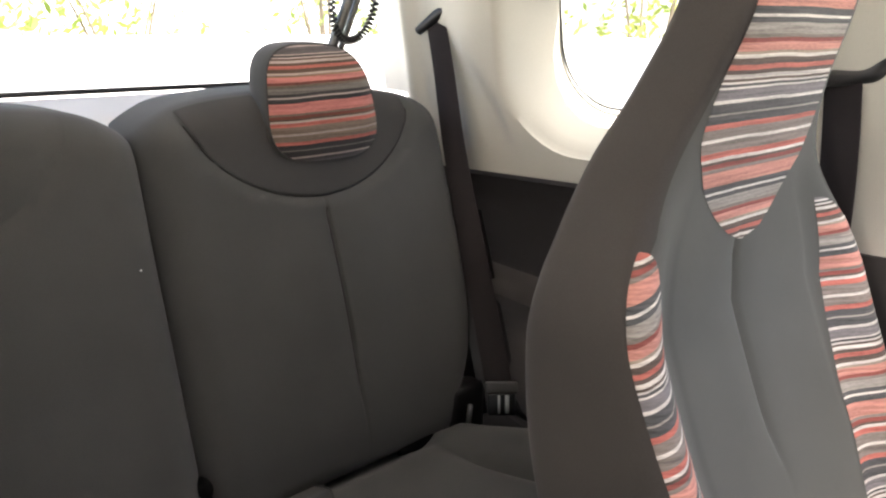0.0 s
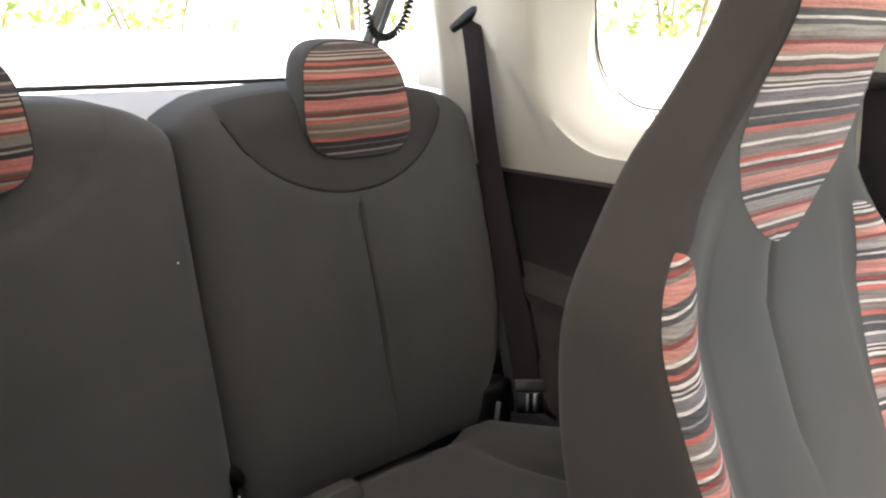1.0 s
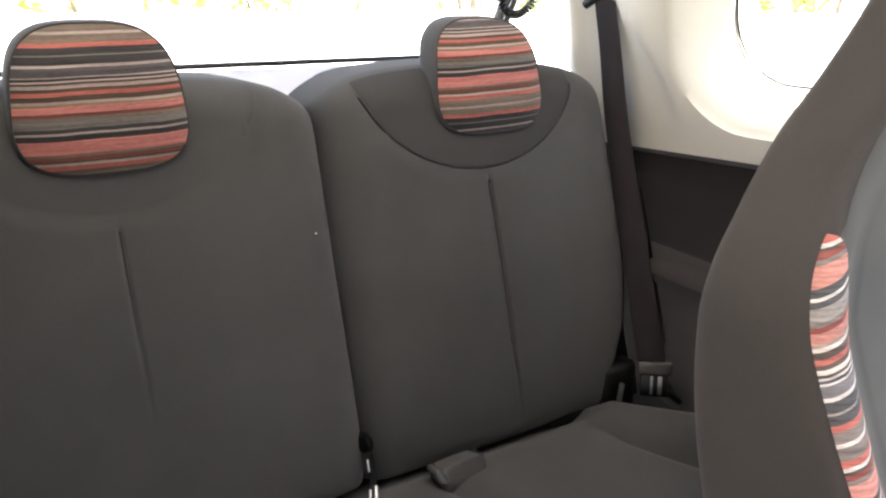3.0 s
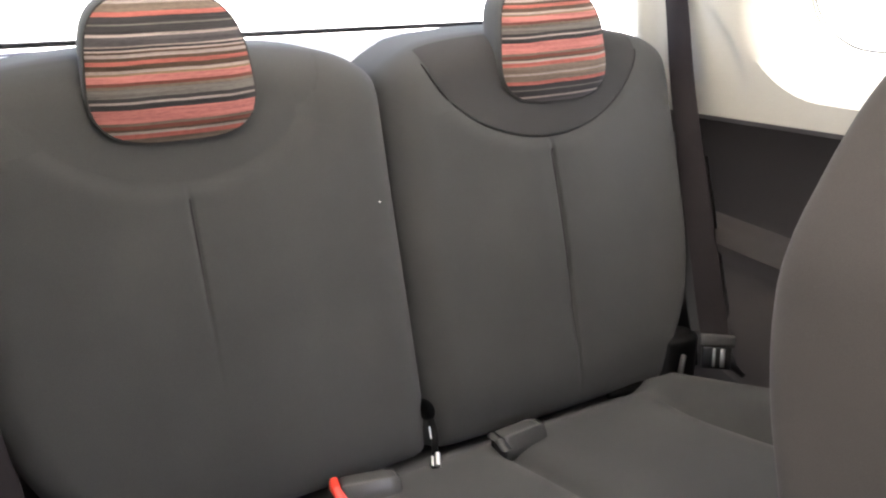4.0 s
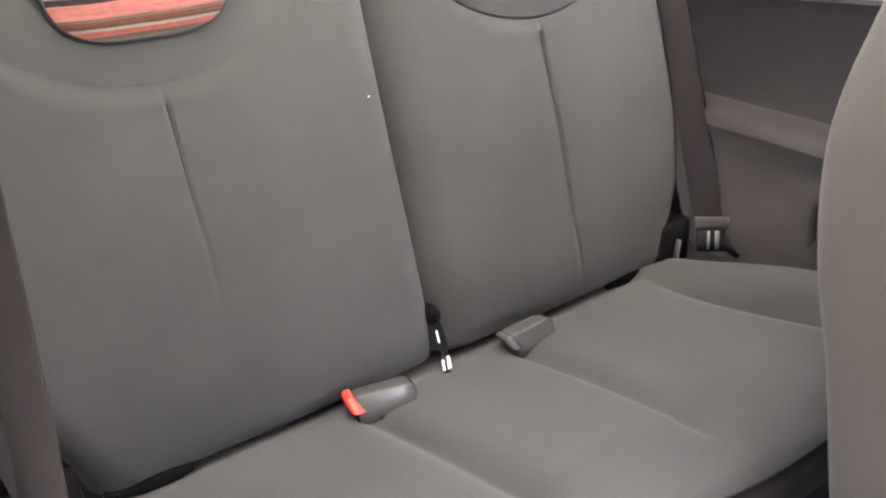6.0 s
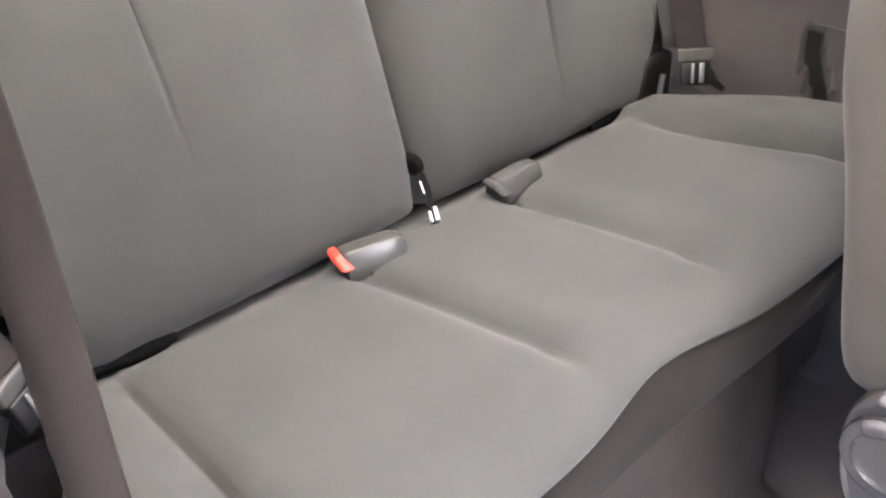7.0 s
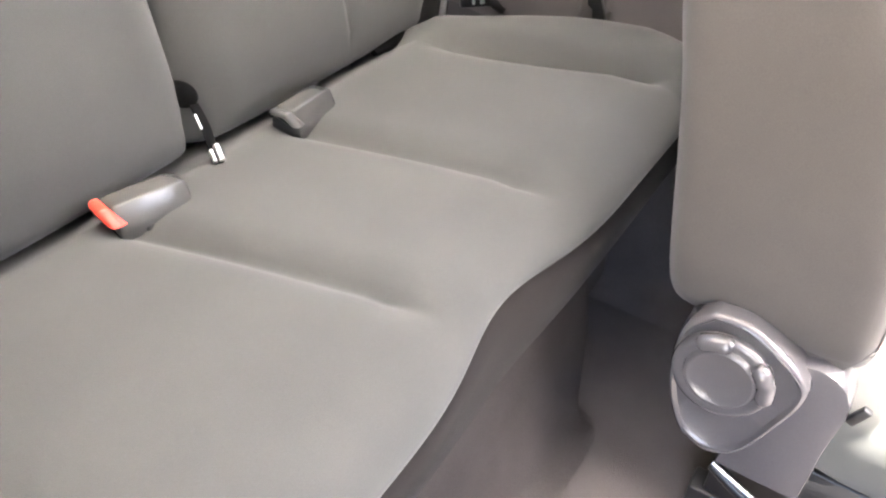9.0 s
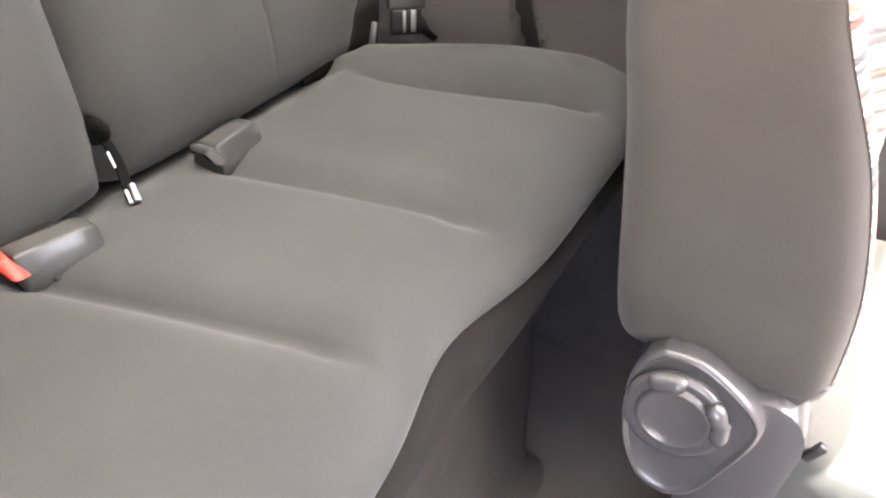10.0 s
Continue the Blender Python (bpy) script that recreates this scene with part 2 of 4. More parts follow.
def lerp(table, v):
    """Piecewise smooth value from pairs (v, value)."""
    xs, ys = [p[0] for p in table], [p[1] for p in table]
    if v <= xs[0]:
        return ys[0]
    for i in range(len(xs) - 1):
        if v <= xs[i + 1]:
            h = xs[i + 1] - xs[i]
            d0 = (ys[i + 1] - ys[i - 1]) / (xs[i + 1] - xs[i - 1]) if i else (ys[1] - ys[0]) / h
            d1 = (ys[i + 2] - ys[i]) / (xs[i + 2] - xs[i]) if i + 2 < len(xs) else (ys[i + 1] - ys[i]) / h
            s = (v - xs[i]) / h
            return ((2 * s ** 3 - 3 * s * s + 1) * ys[i] + (s ** 3 - 2 * s * s + s) * h * d0 + (3 * s * s - 2 * s ** 3) * ys[i + 1] + (s ** 3 - s * s) * h * d1)
    return ys[-1]


def spread(a, b, n, dense=(), width=0.01, extra=6):
    """n even samples from a to b, with extra ones round the values in dense."""
    out = set(a + (b - a) * i / (n - 1) for i in range(n))
    for d in dense:
        for i in range(-extra, extra + 1):
            v = d + width * i / extra
            if min(a, b) < v < max(a, b):
                out.add(v)
    return sorted(out, reverse=a > b)


def grid(bm, f, us, vs, close_u=False):
    rows = [[bm.verts.new(f(u, v)) for u in us] for v in vs]
    for r0, r1 in zip(rows, rows[1:]):
        for i in range(len(us) - (0 if close_u else 1)):
            j = (i + 1) % len(us)
            try:
                bm.faces.new((r0[i], r0[j], r1[j], r1[i]))
            except ValueError:
                pass
    return rows


def loft(rings, cap=True):
    """Skin through rings of equal length, closed round and capped."""
    bm = bmesh.new()
    rows = [[bm.verts.new(p) for p in ring] for ring in rings]
    k = len(rows[0])
    for r0, r1 in zip(rows, rows[1:]):
        for i in range(k):
            bm.faces.new((r0[i], r0[(i + 1) % k], r1[(i + 1) % k], r1[i]))
    if cap:
        bm.faces.new(rows[0])
        bm.faces.new(list(reversed(rows[-1])))
    return bm


def tube(points, radius, sides=10, close=False):
    pts = [Vector(p) for p in points]
    rings, n = [], len(pts)
    ref = Vector((0.13, 0.21, 0.97))
    for i, p in enumerate(pts):
        t = (pts[(i + 1) % n] - pts[i - 1]) if close else (pts[min(i + 1, n - 1)] - pts[max(i - 1, 0)])
        t.normalize()
        a = t.cross(ref if abs(t.dot(ref)) < 0.95 else Vector((1, 0, 0))).normalized()
        b = t.cross(a)
        r = radius[i] if isinstance(radius, (list, tuple)) else radius
        rings.append([p + r * (math.cos(q) * a + math.sin(q) * b) for q in (2 * math.pi * j / sides for j in range(sides))])
    if close:
        rings.append(rings[0])
        bm = loft(rings, cap=False)
        bmesh.ops.remove_doubles(bm, verts=bm.verts, dist=1e-6)
        return bm
    return loft(rings)


def box(x0, x1, y0, y1, z0, z1, bevel=0.004, segments=2, turn=None):
    bm = bmesh.new()
    bmesh.ops.create_cube(bm, size=1.0)
    for v in bm.verts:
        v.co = Vector(((x0 + x1) / 2 + v.co.x * (x1 - x0), (y0 + y1) / 2 + v.co.y * (y1 - y0), (z0 + z1) / 2 + v.co.z * (z1 - z0)))
    if bevel:
        bmesh.ops.bevel(bm, geom=list(bm.edges), offset=bevel, segments=segments, profile=0.5, affect='EDGES')
    if turn is not None:
        c = Vector(((x0 + x1) / 2, (y0 + y1) / 2, (z0 + z1) / 2))
        bm.transform(Matrix.Translation(c) @ turn @ Matrix.Translation(-c))
    return bm


def band(points, side, width, thick):
    """Belt webbing along points; side: unit direction across it, or one for each point."""
    rings = []
    pts = [Vector(p) for p in points]
    for i, p in enumerate(pts):
        s = Vector(side[i] if isinstance(side, list) else side).normalized()
        t = (pts[min(i + 1, len(pts) - 1)] - pts[max(i - 1, 0)]).normalized()
        nrm = s.cross(t).normalized() * thick / 2
        h = s * width / 2
        rings.append([p - h - nrm * 0.4, p - h * 0.96 - nrm, p + h * 0.96 - nrm, p + h - nrm * 0.4, p + h + nrm * 0.4, p + h * 0.96 + nrm, p - h * 0.96 + nrm, p - h + nrm * 0.4])
    return loft(rings)


def bezier(points, n=24):
    """A smooth curve through the points."""
    pts = [Vector(p) for p in points]
    out = []
    for i in range(len(pts) - 1):
        p0, p1, p2, p3 = pts[max(i - 1, 0)], pts[i], pts[i + 1], pts[min(i + 2, len(pts) - 1)]
        for k in range(n):
            s = k / n
            out.append(0.5 * ((2 * p1) + (p2 - p0) * s + (2 * p0 - 5 * p1 + 4 * p2 - p3) * s * s + (3 * p1 - p0 - 3 * p2 + p3) * s ** 3))
    out.append(pts[-1])
    return out


def arc_box(y0, y1, z0, z1, r, n=8):
    """Rounded rectangle outline; r: four radii, from the low y, low z corner on round."""
    out = []
    for (cy, cz, q, rr) in ((y0 + r[0], z0 + r[0], 180, r[0]), (y1 - r[1], z0 + r[1], 270, r[1]), (y1 - r[2], z1 - r[2], 0, r[2]), (y0 + r[3], z1 - r[3], 90, r[3])):
        for i in range(n + 1):
            a = radians(q + 90 * i / n)
            out.append((cy + rr * math.cos(a), cz + rr * math.sin(a)))
    return out


# ---- rear seat ----
SLOPE = 0.28                      # the backrests lean back


def backrest_front(u, z, zc, seam=0.0, cut=1.0):
    """How far the front of a rear backrest lies back at u metres from its middle and the height z."""
    y = SLOPE * (z - 0.40)
    soft = 0.013 * math.exp(-((z - 0.39) / 0.045) ** 2)
    groove = 0.0
    if z > 0.43:
        low = 0.43 if cut == 1.0 else 0.56
        run = cut * max(0.0, min(1.0, (z - low) / 0.12)) * max(0.0, min(1.0, (0.80 - z) / 0.02))
        groove = run * (0.007 * math.exp(-((u - seam) / 0.0035) ** 2) + 0.004 * math.exp(-((u - seam) / 0.02) ** 2))
    e = math.sqrt(((u - seam) / 0.205) ** 2 + ((z - 0.965) / 0.165) ** 2)
    collar = 0.010 / (1.0 + math.exp((e - 1.0) / 0.018))
    belly = -0.012 * math.cos(max(-1, min(1, u / 0.26)) * math.pi / 2) * math.exp(-((z - 0.62) / 0.2) ** 2)
    soft += 0.0016 * math.sin(13 * u + 5 * z + cut) * math.sin(11 * z - 4 * u)
    return y + soft + groove + collar + belly


def rear_backrest(sign, label):
    mid = 0.275 if sign > 0 else -0.252
    seam = 0.0 if sign > 0 else 0.023
    cut = 1.0 if sign > 0 else 0.5
    base = (mid, 0.05, 0.38)
    t = thing("rear_backrest_unit", base, label, "seat backrest", "rear backrests")
    inner, zc = (0.262 if sign > 0 else 0.267), 0.9
    outer = ((0.36, 0.205), (0.42, 0.220), (0.52, 0.268), (0.62, 0.287), (0.75, 0.288), (0.85, 0.286), (0.93, 0.281), (1.0, 0.278))

    def top(u):
        a = u / (0.288 if u > 0 else 0.265)
        return 0.962 - 0.022 * a * a - 0.035 * abs(a) ** 7

    R = 0.056

    def pad(u, z, off=0.0):
        """The pad's surface u metres outwards of its middle, at the height z."""
        half = lerp(outer, z) if u > 0 else inner
        back = 0.0
        for d, r in ((half - abs(u), R), (top(u) - z, 0.05), ((z - 0.375) * 1.4, 0.05)):
            if d < r:
                back = math.hypot(back, r * (1 - math.sqrt(max(0.0, 1 - (1 - max(0.0, d) / r) ** 2))))
        return Vector((mid + sign * u, backrest_front(u, z, zc, seam, cut) + min(back, 0.085) - off, z))

    def shape(a, b):
        """a across from -1 (inner) to 1 (outer), b upwards from 0 to 1."""
        z = 0.375 + (top(a * 0.262) - 0.375) * b
        half = lerp(outer, z) if a > 0 else inner
        return pad(a * half, 0.375 + (top(a * half) - 0.375) * b)

    bm = bmesh.new()
    edge = [0.0, 0.002, 0.008, 0.02, 0.04, 0.07, 0.11, 0.16]
    us = sorted(set([-1 + e for e in edge] + [1 - e for e in edge] + spread(-0.84, 0.84, 44, (seam / 0.262,), 0.045, 10)))
    vs = sorted(set(edge + [1 - e for e in edge] + spread(0.16, 0.84, 52)))
    rows = grid(bm, shape, us, vs)
    # sides and back
    loop = rows[0] + [r[-1] for r in rows[1:]] + rows[-1][-2::-1] + [r[0] for r in rows[-2:0:-1]]
    ring = [bm.verts.new(v.co + Vector((0, 0.085, 0.0))) for v in loop]
    k = len(loop)
    for i in range(k):
        bm.faces.new((loop[i], loop[(i + 1) % k], ring[(i + 1) % k], ring[i]))
    bm.faces.new(ring)
    part("backrest_pad", bm, CLOTH_SHADED, t)
    # darker collar round the headrest
    bm = bmesh.new()

    def collar(k, s):
        u = 0.200 * math.sin(math.pi / 2 * k / 24)
        low = 0.965 - 0.155 * math.sqrt(max(0.0, 1 - (u / 0.203) ** 2))
        u += seam
        high = top(u) - 0.004
        return pad(u, low + (high - low) * s, 0.0045 if sign > 0 else 0.0012)
    grid(bm, collar, list(range(-24, 25)), [i / 24 for i in range(25)])
    bmesh.ops.smooth_vert(bm, verts=bm.verts, factor=0.3)
    part("headrest_collar", bm, COLLAR if sign > 0 else CLOTH_SHADED, t, "darker cloth collar" if sign > 0 else "")
    edge_line = [pad(seam + 0.201 * math.sin(math.pi / 2 * k / 30), 0.965 - 0.158 * math.sqrt(max(0.0, 1 - (0.201 * math.sin(math.pi / 2 * k / 30) / 0.206) ** 2)), 0.001) for k in range(-27, 28)]
    if sign > 0:
        part("collar_seam", tube(edge_line, 0.0010, 6), CLOTH_DARK, t)
    # piping of the middle seam
    foot = 0.50 if sign > 0 else 0.66
    pts = [(mid + sign * seam, backrest_front(seam, z, zc, seam, cut) - 0.0005, z) for z in (foot + (0.79 - foot) * i / 30 for i in range(31))]
    part("seam", tube(pts, [0.0002 + (0.0017 if sign > 0 else 0.0008) * min(1.0, i / 16) for i in range(31)], 6), CLOTH_DARK, t)
    return t


rear_backrest(1, "dark grey cloth rear backrest with a centre seam and black collar")
rear_backrest(-1, "dark grey cloth rear backrest with a small white lint speck")
# lint speck
LINT = (-0.0243, 0.0970, 0.751)
bm = bmesh.new()
bmesh.ops.create_icosphere(bm, subdivisions=1, radius=0.0015)
bmesh.ops.translate(bm, verts=bm.verts, vec=LINT)
solid("lint_speck", bm, SHELF, "tiny white lint speck clinging to the backrest cloth", "lint")


def headrest(xm, label, offset):
    base = (xm, 0.17, 0.86)
    t = thing("rear_headrest", base, label, "headrest", "rear headrests")
    zc, w, h = 0.943, 0.097, 0.086

    def outline(q, s=1.0):
        c, d = math.cos(q), math.sin(q)
        n = 3.2
        x = math.copysign(abs(c) ** (2 / n), c) * w
        z = math.copysign(abs(d) ** (2 / n), d) * h
        x *= 1.0 - 0.09 * (z / h)                     # wider at the foot
        return x * s, z * s

    def lean(z):
        return 0.129 + 0.20 * (z - 0.0) + 0.35 * max(0.0, z - 0.02) ** 1.2

    def face(q, r):
        x, z = outline(q, r)
        return Vector((xm + x, lean(z) + 0.020 * r ** 4 - 0.004, zc + z))
    qs = [2 * math.pi * i / 72 for i in range(72)]
    bm = bmesh.new()
    rows = grid(bm, face, qs, [0.02, 0.15, 0.3, 0.45, 0.6, 0.72, 0.82, 0.9, 0.96, 1.0], close_u=True)
    bm.faces.new(rows[0])
    part("front_panel", bm, offset, t, "striped woven cloth panel")
    rings = []
    for s, dy in ((0.995, 0.016), (1.02, 0.020), (1.03, 0.030), (1.03, 0.045), (1.02, 0.060), (0.96, 0.072), (0.85, 0.078)):
        ring = []
        for q in qs:
            x, z = outline(q, s)
            back = max(0.0, dy - 0.02)
            lift = 0.05 * back
            slim = 1.0 - 0.75 * back * max(0.0, 0.03 - z) / 0.05
            ring.append(Vector((xm + x * slim, lean(z) + dy, zc + z + lift)))
        rings.append(ring)
    part("shell", loft(rings), CLOTH_SHADED, t, "plain grey cloth side and back")
    part("piping", tube([face(q, 1.0) + Vector((0, 0.0, 0)) for q in qs], 0.0013, 6, close=True), COLLAR, t)
    for s in (-1, 1):
        part("post", tube([(xm + s * 0.055, 0.195, 0.80), (xm + s * 0.055, 0.205, 0.95)], 0.006, 8), CHROME, t)
    return t


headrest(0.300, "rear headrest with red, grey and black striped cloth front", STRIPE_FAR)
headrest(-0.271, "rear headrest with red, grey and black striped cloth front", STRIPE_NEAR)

# bench cushion
SEAMS = (((0.0, -0.43), (0.2, -0.422), (0.36, -0.418)), ((0.0, -0.155), (0.18, -0.122), (0.36, -0.093)),
         ((0.0, 0.088), (0.18, 0.115), (0.36, 0.128)), ((0.0, 0.38), (0.18, 0.415), (0.36, 0.465)))


def cushion_top(x, y, reach=None):
    """Height of the bench cushion's top at x, y; reach: how far forward the seams are followed."""
    z = 0.398 + 0.098 * -y
    fwd = -y
    fade = max(0.0, min(1.0, (fwd - 0.015) / 0.03)) * max(0.0, min(1.0, (0.372 - (fwd if reach is None else reach)) / 0.05))
    for i, s in enumerate(SEAMS):
        d = x - lerp(s, fwd if reach is None else min(0.36, max(0.0, reach)))
        open_up = max(0.0, min(1.0, (fwd - 0.02) / 0.13)) if i == 3 else 1.0
        z -= fade * open_up * ((0.006 if i == 3 else 0.008 if i == 0 else 0.004) * math.exp(-(d / (0.006 if i == 0 else 0.009)) ** 2) + (0.024 if i == 3 else 0.008 if i == 0 else 0.012) * math.exp(-(d / 0.022) ** 2))
    for e in (lerp(SEAMS[0], fwd) - x, x - lerp(SEAMS[3], fwd)):
        if e > 0:
            z += 0.024 * (1 - math.exp(-(e / 0.035) ** 1.6))
    z += fade * 0.0018 * math.sin(15 * x + 6 * y) * math.sin(13 * y - 5 * x + 1.0)
    for m, w in ((-0.29, 0.14), (0.265, 0.14)):
        z += 0.004 * math.exp(-((x - m) / w) ** 2) * math.sin(min(math.pi, max(0, fwd / 0.4 * math.pi)))
    return z


def nose_shift(x):
    return 0.030 * math.exp(-(x / 0.11) ** 2) - 0.004


bench = thing("rear_bench_cushion", (0, -0.2, 0.24), "long grey cloth rear bench cushion with sewn seams", "seat cushion")
PROFILE = [(0.14, None), (0.09, None)] + [(0.045 - 0.025 * i, None) for i in range(3)] + [(-0.02 - 0.0125 * i, None) for i in range(22)]
for i in range(0, 15):
    q = radians(90 + 6.6 * i)
    PROFILE.append((-0.295 + 0.109 * math.cos(q), 0.051 * math.sin(q) - 0.051))
PROFILE += [(-0.399, -0.058), (-0.388, -0.062), (-0.372, -0.066)]


def cushion(col, i):
    y, dz = PROFILE[i]
    yy = min(0.0, max(-0.295, y))
    half = lerp(((0.0, 0.462), (0.06, 0.485), (0.19, 0.548), (0.30, 0.565), (0.36, 0.565)), -yy)
    marks = [-half] + [lerp(s, min(0.36, max(0.0, -y))) for s in SEAMS] + [half]
    k, f = col
    x = marks[k] + (marks[k + 1] - marks[k]) * f
    front = max(0.0, min(1.0, (-y - 0.25) / 0.12))
    front = front * front * (3 - 2 * front)
    z = cushion_top(x, yy, -y) + (dz or 0.0)
    if y > 0:
        z -= 0.5 * y
    if y > -0.03:
        z -= 0.015 * ((y + 0.03) / 0.03) ** 2 if y <= 0 else 0.015
    d = half - abs(x)
    r = 0.045
    if d < r:
        z -= 0.8 * r * (1 - math.sqrt(max(0.0, 1 - (1 - d / r) ** 2)))
    return Vector((x, y + front * nose_shift(x), z))


bm = bmesh.new()
cols = []
for k, n in ((0, 12), (1, 34), (2, 32), (3, 34), (4, 12)):
    fr = sorted(set([i / n for i in range(n)] + [0.012, 0.025, 0.045, 0.955, 0.975, 0.988]))
    cols += [(k, f) for f in fr]
xs = cols + [(4, 1.0)]
rows = grid(bm, cushion, xs, list(range(len(PROFILE))))
loop = rows[0] + [q[-1] for q in rows[1:]] + rows[-1][-2::-1] + [q[0] for q in rows[-2:0:-1]]
low = [bm.verts.new(Vector((v.co.x, v.co.y, 0.335))) for v in loop]
for i, j in zip(range(len(loop)), list(range(1, len(loop))) + [0]):
    bm.faces.new((loop[i], loop[j], low[j], low[i]))
bm.faces.new(low)
part("cushion_pad", bm, CLOTH_SHADED, bench)


def skirt(x, i):
    y, z, k = ((-0.372, 0.366, 1.0), (-0.398, 0.364, 1.0), (-0.406, 0.356, 1.0), (-0.408, 0.340, 0.85), (-0.403, 0.310, 0.5), (-0.397, 0.284, 0.2), (-0.390, 0.272, 0.1), (-0.380, 0.266, 0.1), (-0.30, 0.262, 0.0))[i]
    return Vector((x, y + k * nose_shift(x), z))


bm = bmesh.new()
grid(bm, skirt, [-0.555 + 1.11 * i / 60 for i in range(61)], list(range(9)))
bmesh.ops.solidify(bm, geom=list(bm.faces), thickness=0.006)
part("front_valance", bm, VALANCE, bench, "brown-grey cloth front band, darkened for shade under the nose")
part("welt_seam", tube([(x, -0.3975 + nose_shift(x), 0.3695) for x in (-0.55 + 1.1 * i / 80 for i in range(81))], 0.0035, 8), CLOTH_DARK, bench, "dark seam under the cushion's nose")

# floor pan under the bench
bm = box(-0.50, 0.50, -0.335, 0.30, 0.03, 0.258, 0.012, 3)
solid("bench_base", bm, CARPET, "brown-grey carpeted box under the rear bench", "seat base", kind="structure")
bm = bmesh.new()


HEEL = ((-0.352, 0.264), (-0.370, 0.262), (-0.377, 0.252), (-0.388, 0.20), (-0.402, 0.14), (-0.413, 0.09), (-0.422, 0.068), (-0.434, 0.057), (-0.460, 0.0525))


def heel(u, i):
    """Carpet below the bench: straight along x, then rounded back at its far end."""
    y, z = HEEL[i]
    end = lerp(((0.05, 0.205), (0.12, 0.262), (0.27, 0.275)), z)
    r = 0.035
    if u <= 1.0:
        return Vector((-0.45 + (end - r + 0.45) * u, y, z))
    if u <= 2.0:
        q = (u - 1.0) * math.pi / 2
        return Vector((end - r + r * math.sin(q), y + r * (1 - math.cos(q)), z))
    return Vector((end, y + r + 0.12 * (u - 2.0), z))


grid(bm, heel, [i / 20 for i in range(20)] + [1.0 + i / 8 for i in range(9)] + [2.5, 3.0], list(range(len(HEEL))))
bmesh.ops.solidify(bm, geom=list(bm.faces), thickness=0.012)
solid("heel_panel", bm, CARPET, "carpeted heel panel below the bench front", "heel panel", kind="structure")


def isofix(x, sign):
    t = thing("anchor_slot", (x, 0.0, 0.40), "black bar standing in for shade in the anchor slot", "anchor slot", "anchor slots")
    # solid black bar puts the slot's shade into colour
    part("slot", tube([(x - 0.05 + 0.01 * i, 0.024 + 0.0012 * sign * (i - 5), 0.384) for i in range(11)], [0.005, 0.007, 0.008, 0.010, 0.012, 0.0135, 0.014, 0.0135, 0.011, 0.008, 0.005], 12), RUBBER, t)
    return t


isofix(0.39, 1)
isofix(-0.40, -1)


def buckle(x0, x1, y, z, yaw, button, label):
    xm, L = (x0 + x1) / 2, abs(x1 - x0)
    t = thing("belt_buckle", (xm, y, z - 0.018), label, "belt buckle", "rear belt buckles")
    turn = Matrix.Translation((xm, y, z)) @ pose(0, 0, 0, 8, 0, yaw)
    section = [Vector((0, y_, z_)) for y_, z_ in ((0.017, -0.016), (0.0185, 0.0), (0.0175, 0.007), (0.015, 0.0105), (0.011, 0.0125), (-0.004, 0.0158), (-0.0058, 0.0160), (-0.0074, 0.0148), (-0.0165, -0.001), (-0.0180, -0.005), (-0.0175, -0.016), (0.0, -0.016))]
    rings = []
    for s, sy, sz in ((-0.49, 0.80, 0.75), (-0.47, 0.95, 0.93), (-0.40, 1.0, 1.0), (-0.1, 1.0, 1.0), (0.25, 0.97, 0.97), (0.40, 0.88, 0.86), (0.47, 0.72, 0.66), (0.5, 0.5, 0.4)):
        rings.append([Vector((s * L, 1.2 * sy * p.y, 1.12 * sz * p.z)) for p in section])
    bm = loft(rings)
    bm.transform(turn)
    body = part("buckle_body", bm, PLASTIC_BUCKLE, t)
    bm = loft([[Vector((x * L - (0.010 * (p.z + 0.016) / 0.03), 1.22 * k * p.y, 1.14 * k * max(p.z + 0.004, 0.006) - 0.003)) for p in section] for x, k in ((-0.39, 0.92), (-0.41, 0.95), (-0.47, 0.95), (-0.51, 0.88), (-0.525, 0.70))])
    bm.transform(turn)
    part("button", bm, button, body, "release button")
    bm = box(-0.18 * L, 0.46 * L, -0.024, -0.006, -0.020, -0.0095, 0.003)
    bm.transform(turn)
    part("stalk", bm, PLASTIC_BLACK, t)
    return t


buckle(-0.158, -0.076, -0.040, 0.409, -12, RED_BUTTON, "grey belt buckle with a red release button on the bench")
buckle(0.084, 0.164, -0.040, 0.409, 4, PLASTIC_BUCKLE, "grey belt buckle lying in the seat crease")

# release strap between the backrests
t = thing("seat_latch", (0.002, 0.0, 0.38), "black knob with chrome bars between the rear backrests", "seat latch")
bm = bmesh.new()
bmesh.ops.create_uvsphere(bm, u_segments=16, v_segments=10, radius=0.5)
for v in bm.verts:
    v.co.x *= 1.0 + 0.25 * v.co.z
bm.transform(Matrix.Translation((0.009, 0.040, 0.447)) @ pose(0, 0, 0, -14) @ Matrix.Diagonal((0.021, 0.054, 0.031, 1)))
part("knob", bm, RUBBER, t)
strap_way = bezier([(0.007, 0.018, 0.443), (0.003, 0.000, 0.425), (-0.008, -0.020, 0.409), (-0.017, -0.037, 0.401)], 5)
part("strap", band(strap_way, (1, -0.45, 0), 0.010, 0.004), RUBBER, t)
for dx, k0, k1, w in ((-0.005, 3, 6, 0.0014), (-0.0035, 11, 15, 0.0024), (0.0035, 10, 15, 0.0036)):
    lift = Vector((dx, -0.45 * dx, 0.0035))
    part("chrome_bar", tube([strap_way[k0] + lift, strap_way[k1] + lift], w, 8), CHROME, t)

